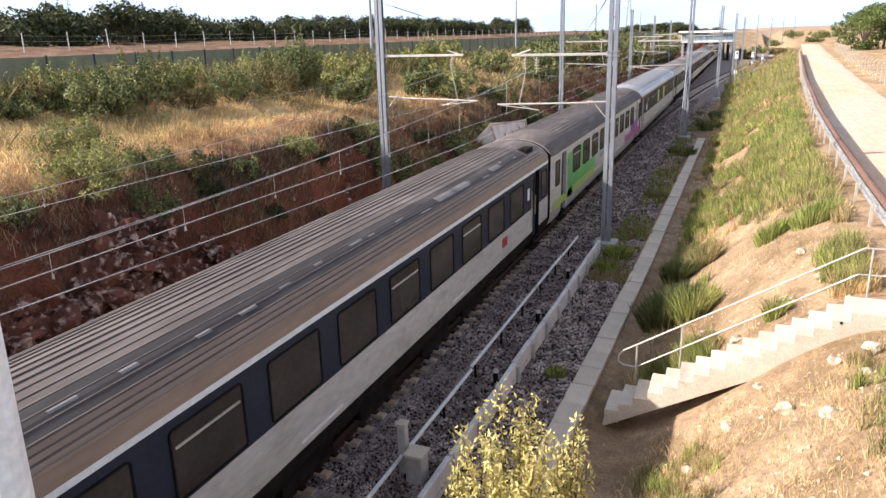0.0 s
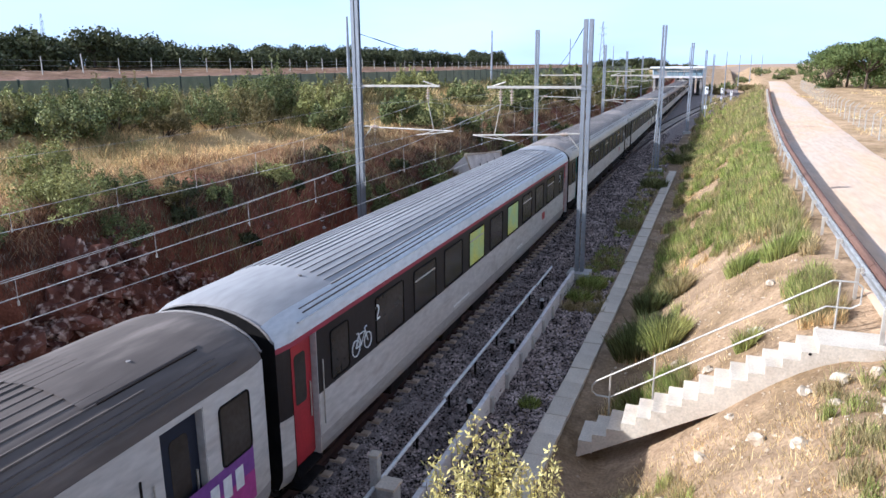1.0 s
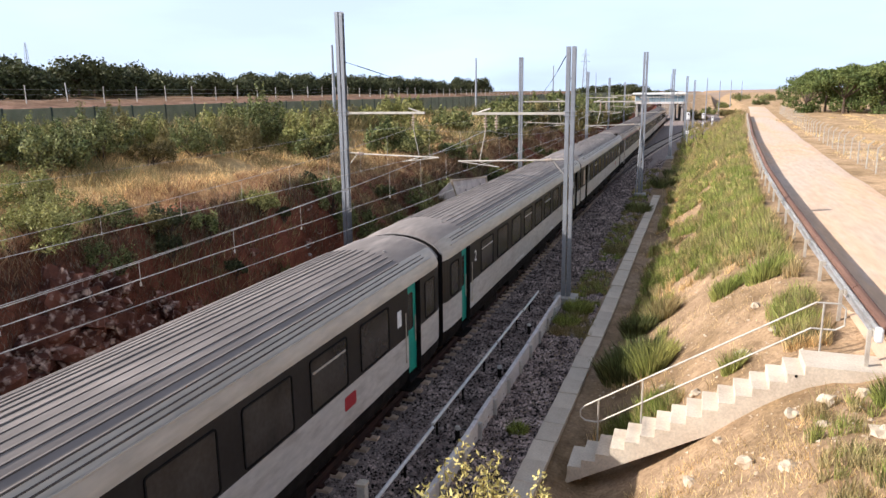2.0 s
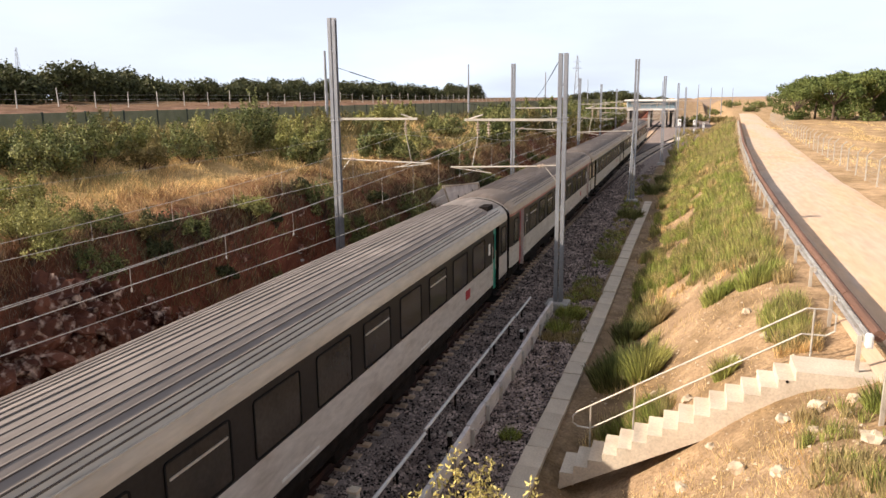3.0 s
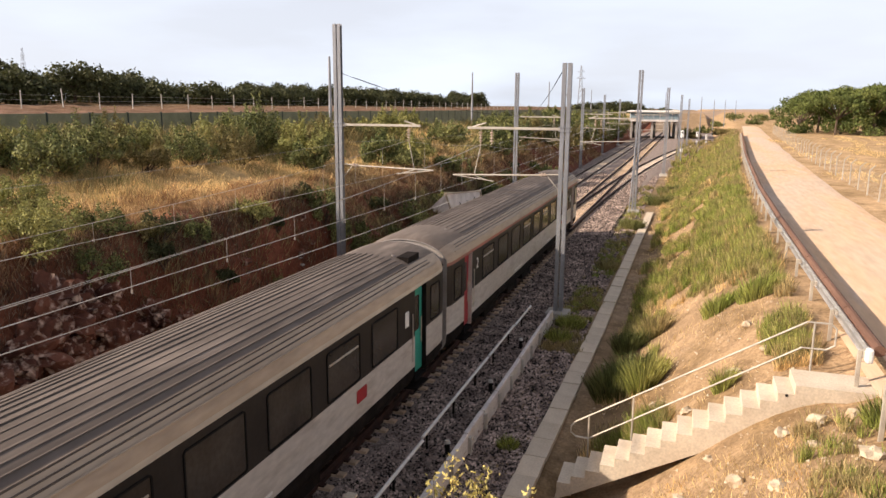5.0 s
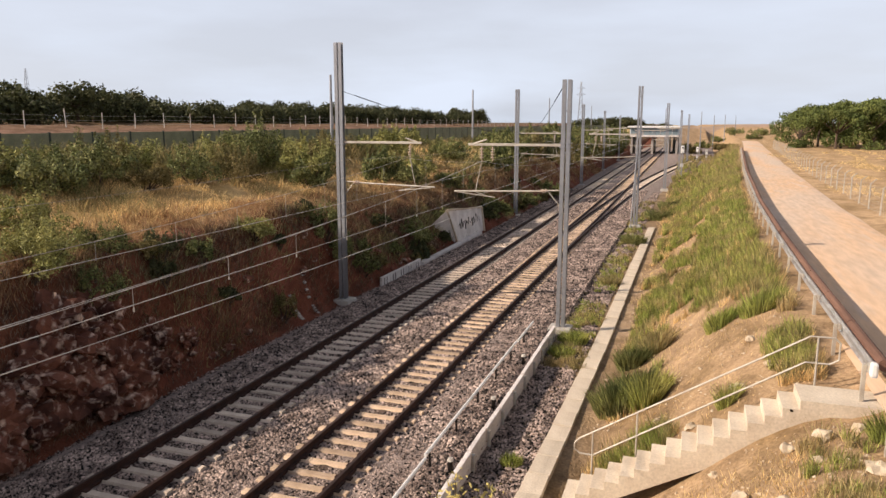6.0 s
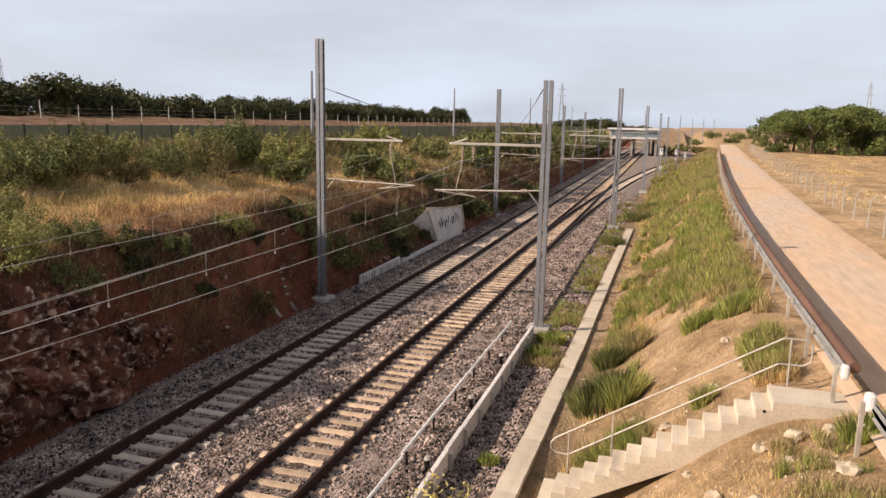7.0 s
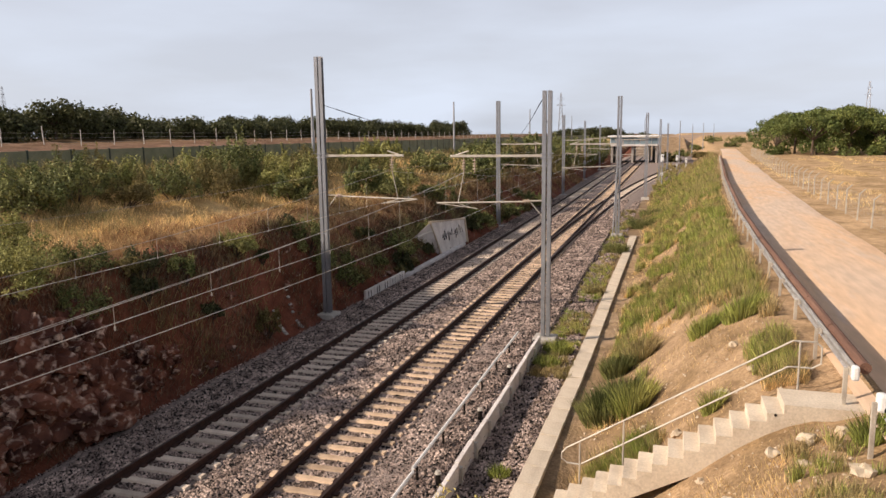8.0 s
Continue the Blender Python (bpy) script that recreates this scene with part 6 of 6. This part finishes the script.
        if band is not M_LGREY:
            a, b = yy(2.85, 3.25)
            if not flip or index == 3:
                text_part("2", 0.50, (SIDE + 0.008, a + (0.1 if index != 3 else 0.72 if flip else 0.85), 2.55), M_WHITE, c)
            else:
                part("label_bars", boxes((SIDE, SIDE + 0.01, a + 0.08, b - 0.08, 2.35, 2.75)), M_WHITE, c, "pale notice on the dark band")
    # underframe
    part("underframe", boxes((-1.15, 1.15, 1.0, 25.7, 0.55, 0.95)), M_DARK, c)
    for y in (5.0, 8.6, 11.4, 14.6, 17.4):
        part("equipment_box", boxes((0.55, 1.22, y, y + 1.7, 0.30, 0.62), bevel=0.03), M_DARK, c)
    for yb in (4.15, 22.55):
        bg = part("bogie", boxes((-1.1, -0.9, yb - 1.75, yb + 1.75, 0.42, 0.66), (0.9, 1.1, yb - 1.75, yb + 1.75, 0.42, 0.66), (-1.0, 1.0, yb - 0.3, yb + 0.3, 0.45, 0.70), bevel=0.03), M_DARK, c)
        for wy in (yb - 1.28, yb + 1.28):
            part("wheelset", rods(((-0.80, wy, 0.46), (-0.68, wy, 0.46), 0.46), ((0.68, wy, 0.46), (0.80, wy, 0.46), 0.46), ((-0.8, wy, 0.46), (0.8, wy, 0.46), 0.08), seg=20), M_RAIL, bg)
    # the operator's mark as a plain shape, and unreadable lettering as bars
    part("red_mark", plate(SIDE + 0.002, 20.45, 20.98, 1.46, 1.76, 0.006, 0.05), M_RED, c, "plain red mark")
    for a, b in ((9.0, 10.4), (16.2, 17.0)):
        part("small_lettering", boxes((SIDE, SIDE + 0.008, a, b, 1.20, 1.26)), M_WHITE, c)
    if roof_patches:
        # dark skin over the roof side away from the sun: shade put in as colour
        bm = bmesh.new()
        strip(bm, [(1.11, 3.772), (0.92, 3.868), (0.67, 3.955)], [2.55, 8, 14, 24.1], 1)
        part("roof_panel", bm, M_ROOFK, c, "roof strip coloured dark for the side away from the sun")
        for k in range(19):
            y = 2.8 + k * 1.12 + g_.uniform(-0.2, 0.2)
            big = k in (12, 13, 16)
            w, l = (0.20, g_.uniform(0.9, 1.3)) if big else (g_.uniform(0.04, 0.08), g_.uniform(0.25, 0.6))
            f = g_.uniform(0.0, 0.5) if not big else 0.15
            p0, p1 = (np.array((1.09, 3.794)), np.array((0.70, 3.96)))
            q0, q1 = p0 + (p1 - p0) * f, p0 + (p1 - p0) * min(1.0, f + w / 0.42)
            bm = bmesh.new()
            strip(bm, [tuple(q0 + (0, 0.004)), tuple((q0 + q1) / 2 + (0, 0.012)), tuple(q1 + (0, 0.004))], [y, y + l], 1)
            part("roof_patch", bm, M_ROOFP, c, "pale worn patch on the roof")
    return c


g_ = random.Random(77)
B, LGR = M_BROWN, M_LGREY
TRAIN = [
    coach(0, "navy blue and grey passenger coach ahead in the train", M_BLUE, LGR, M_WHITE, M_UMBER, M_RED, M_ROOF, M_RED, M_RED),
    coach(1, "navy blue coach with white stripe and patched roof", M_BLUE, LGR, M_WHITE, M_UMBER, M_RED, M_ROOFD, M_RED, M_BLUE, roof_patches=True),
    coach(2, "light grey coach with green and magenta livery patches", M_LGREY, LGR, M_LGREY, M_ROOFD, M_DARK, M_ROOFD, M_BLUE, M_BLUE, framed=True),
    coach(3, "dark-banded coach with crimson stripe and red doors", M_PLUM, LGR, M_CRIMSON, M_PALE, M_RED, M_ROOFL, M_RED, M_RED, posters=(3, 5), end_doors=True),
    coach(4, "brown-banded coach with beige roof edge and teal doors", B, LGR, M_BEIGE, M_BEIGE, M_TEAL, M_ROOF, M_TEAL, M_TEAL),
    coach(5, "brown-banded coach with beige roof edge and teal doors", B, LGR, M_BEIGE, M_BEIGE, M_TEAL, M_ROOF, M_TEAL, M_TEAL),
    coach(6, "brown-banded coach with beige roof edge and teal doors", B, LGR, M_BEIGE, M_BEIGE, M_TEAL, M_ROOF, M_TEAL, M_TEAL),
    coach(7, "brown-banded coach with faded pink roof edge and red doors", M_PLUM, LGR, M_FADED, M_TAN, M_RED, M_ROOFD, M_RED, M_RED),
    coach(8, "brown-banded coach with tan roof edge and teal doors", B, LGR, M_BEIGE, M_TAN, M_TEAL, M_ROOFD, M_TEAL, M_TEAL),
    coach(9, "brown-banded coach with tan roof edge and teal doors", B, LGR, M_BEIGE, M_TAN, M_TEAL, M_ROOFD, M_TEAL, M_TEAL),
    coach(10, "last coach, dark band with crimson stripe and red doors", M_PLUM, LGR, M_FADED, M_TAN, M_RED, M_ROOFD, M_RED, M_RED, end_cap=True),
]


def livery_of_grey_coach(c):
    """Coloured vinyl fields of the light grey coach: green ahead, magenta behind, with pale bars for its lettering."""
    for y0, y1, z0, z1, m_, nm in ((2.9, 3.9, 1.12, 3.0, M_LIME, "green_field"), (3.9, 9.2, 1.45, 1.99, M_LIME, "green_field"), (0.4, 9.8, 1.12, 1.45, M_LIME2, "yellow_green_field"), (5.45, 6.05, 1.99, 3.0, M_LIME, "green_field"),
                                   (14.4, 15.0, 1.6, 2.6, M_PURPLE, "purple_field"), (19.2, 26.0, 1.12, 1.62, M_MAGENTA, "magenta_field"), (21.6, 26.0, 1.62, 2.02, M_PURPLE, "purple_field"), (25.25, 26.0, 2.02, 2.75, M_PURPLE, "purple_field")):
        part(nm, plate(SIDE - 0.001, y0, y1, z0, z1, 0.005, 0.02), m_, c)
    for y in (10.5, 10.9, 11.3, 11.7, 12.1, 12.5):
        part("lettering_bar", boxes((SIDE, SIDE + 0.008, y, y + 0.24, 1.62, 1.88)), M_SKIRT, c)
    for y in (20.0, 20.4, 20.8, 21.4, 24.9, 25.2, 25.5):
        part("lettering_bar", boxes((SIDE, SIDE + 0.01, y, y + 0.2, 1.5, 1.86)), M_WHITE, c)


livery_of_grey_coach(TRAIN[2])


def bicycle_sign(c):
    """A white bicycle pictogram behind the first door."""
    bm = bmesh.new()
    x, k = SIDE + 0.012, 0.78

    def at(y, z):
        return (x, 2.75 + k * (y - 2.8), 2.28 + k * (z - 2.28))
    for y in (3.05, 3.75):
        polyline(bm, [at(y + 0.22 * math.cos(a * 0.5236), 2.28 + 0.22 * math.sin(a * 0.5236)) for a in range(13)], 0.016, 5)
    polyline(bm, [at(3.05, 2.28), at(3.22, 2.60), at(3.60, 2.60), at(3.36, 2.28), at(3.05, 2.28)], 0.016, 5)
    polyline(bm, [at(3.75, 2.28), at(3.58, 2.68), at(3.70, 2.70)], 0.016, 5)
    polyline(bm, [at(3.36, 2.28), at(3.2, 2.66), at(3.12, 2.66)], 0.016, 5)
    part("bicycle_sign", bm, M_WHITE, c, "white bicycle pictogram")


bicycle_sign(TRAIN[3])

# ---- sleepers, last because there are many ----
def lay_sleepers(tr, fn, y0, n, concrete):
    mesh = None
    for i in range(n):
        y = y0 + 0.6 * i
        if mesh is None:
            ob = part("sleeper", sleeper_mesh(), concrete, tr)
            mesh = ob.data
        else:
            ob = new("sleeper", mesh)
            ob.parent = tr
        ob.matrix_basis = pose(float(fn(y)), y + rng.uniform(-0.02, 0.02), -0.06 + rng.uniform(-0.008, 0.008), 0, 0, rng.uniform(-0.6, 0.6))


lay_sleepers(track_left, lambda y: TRACK_L, 8.0, 300, M_SLEEPER)
lay_sleepers(track_right, lambda y: TRACK_R, 8.0, 300, M_SLEEPER_OILED)
lay_sleepers(track_branch, branch_x, 75.0, 160, M_SLEEPER)

GAP0, SPEED = 26.9, 44.15     # where the gap behind the second coach stands at the start, and metres a second


def motions():
    for i, c in enumerate(TRAIN):
        front = GAP0 + PITCH * (i - 2)
        walk(c, [(t * 0.5, pose(TRACK_R, front - SPEED * t * 0.5, 0.02)) for t in range(17)])


motions()
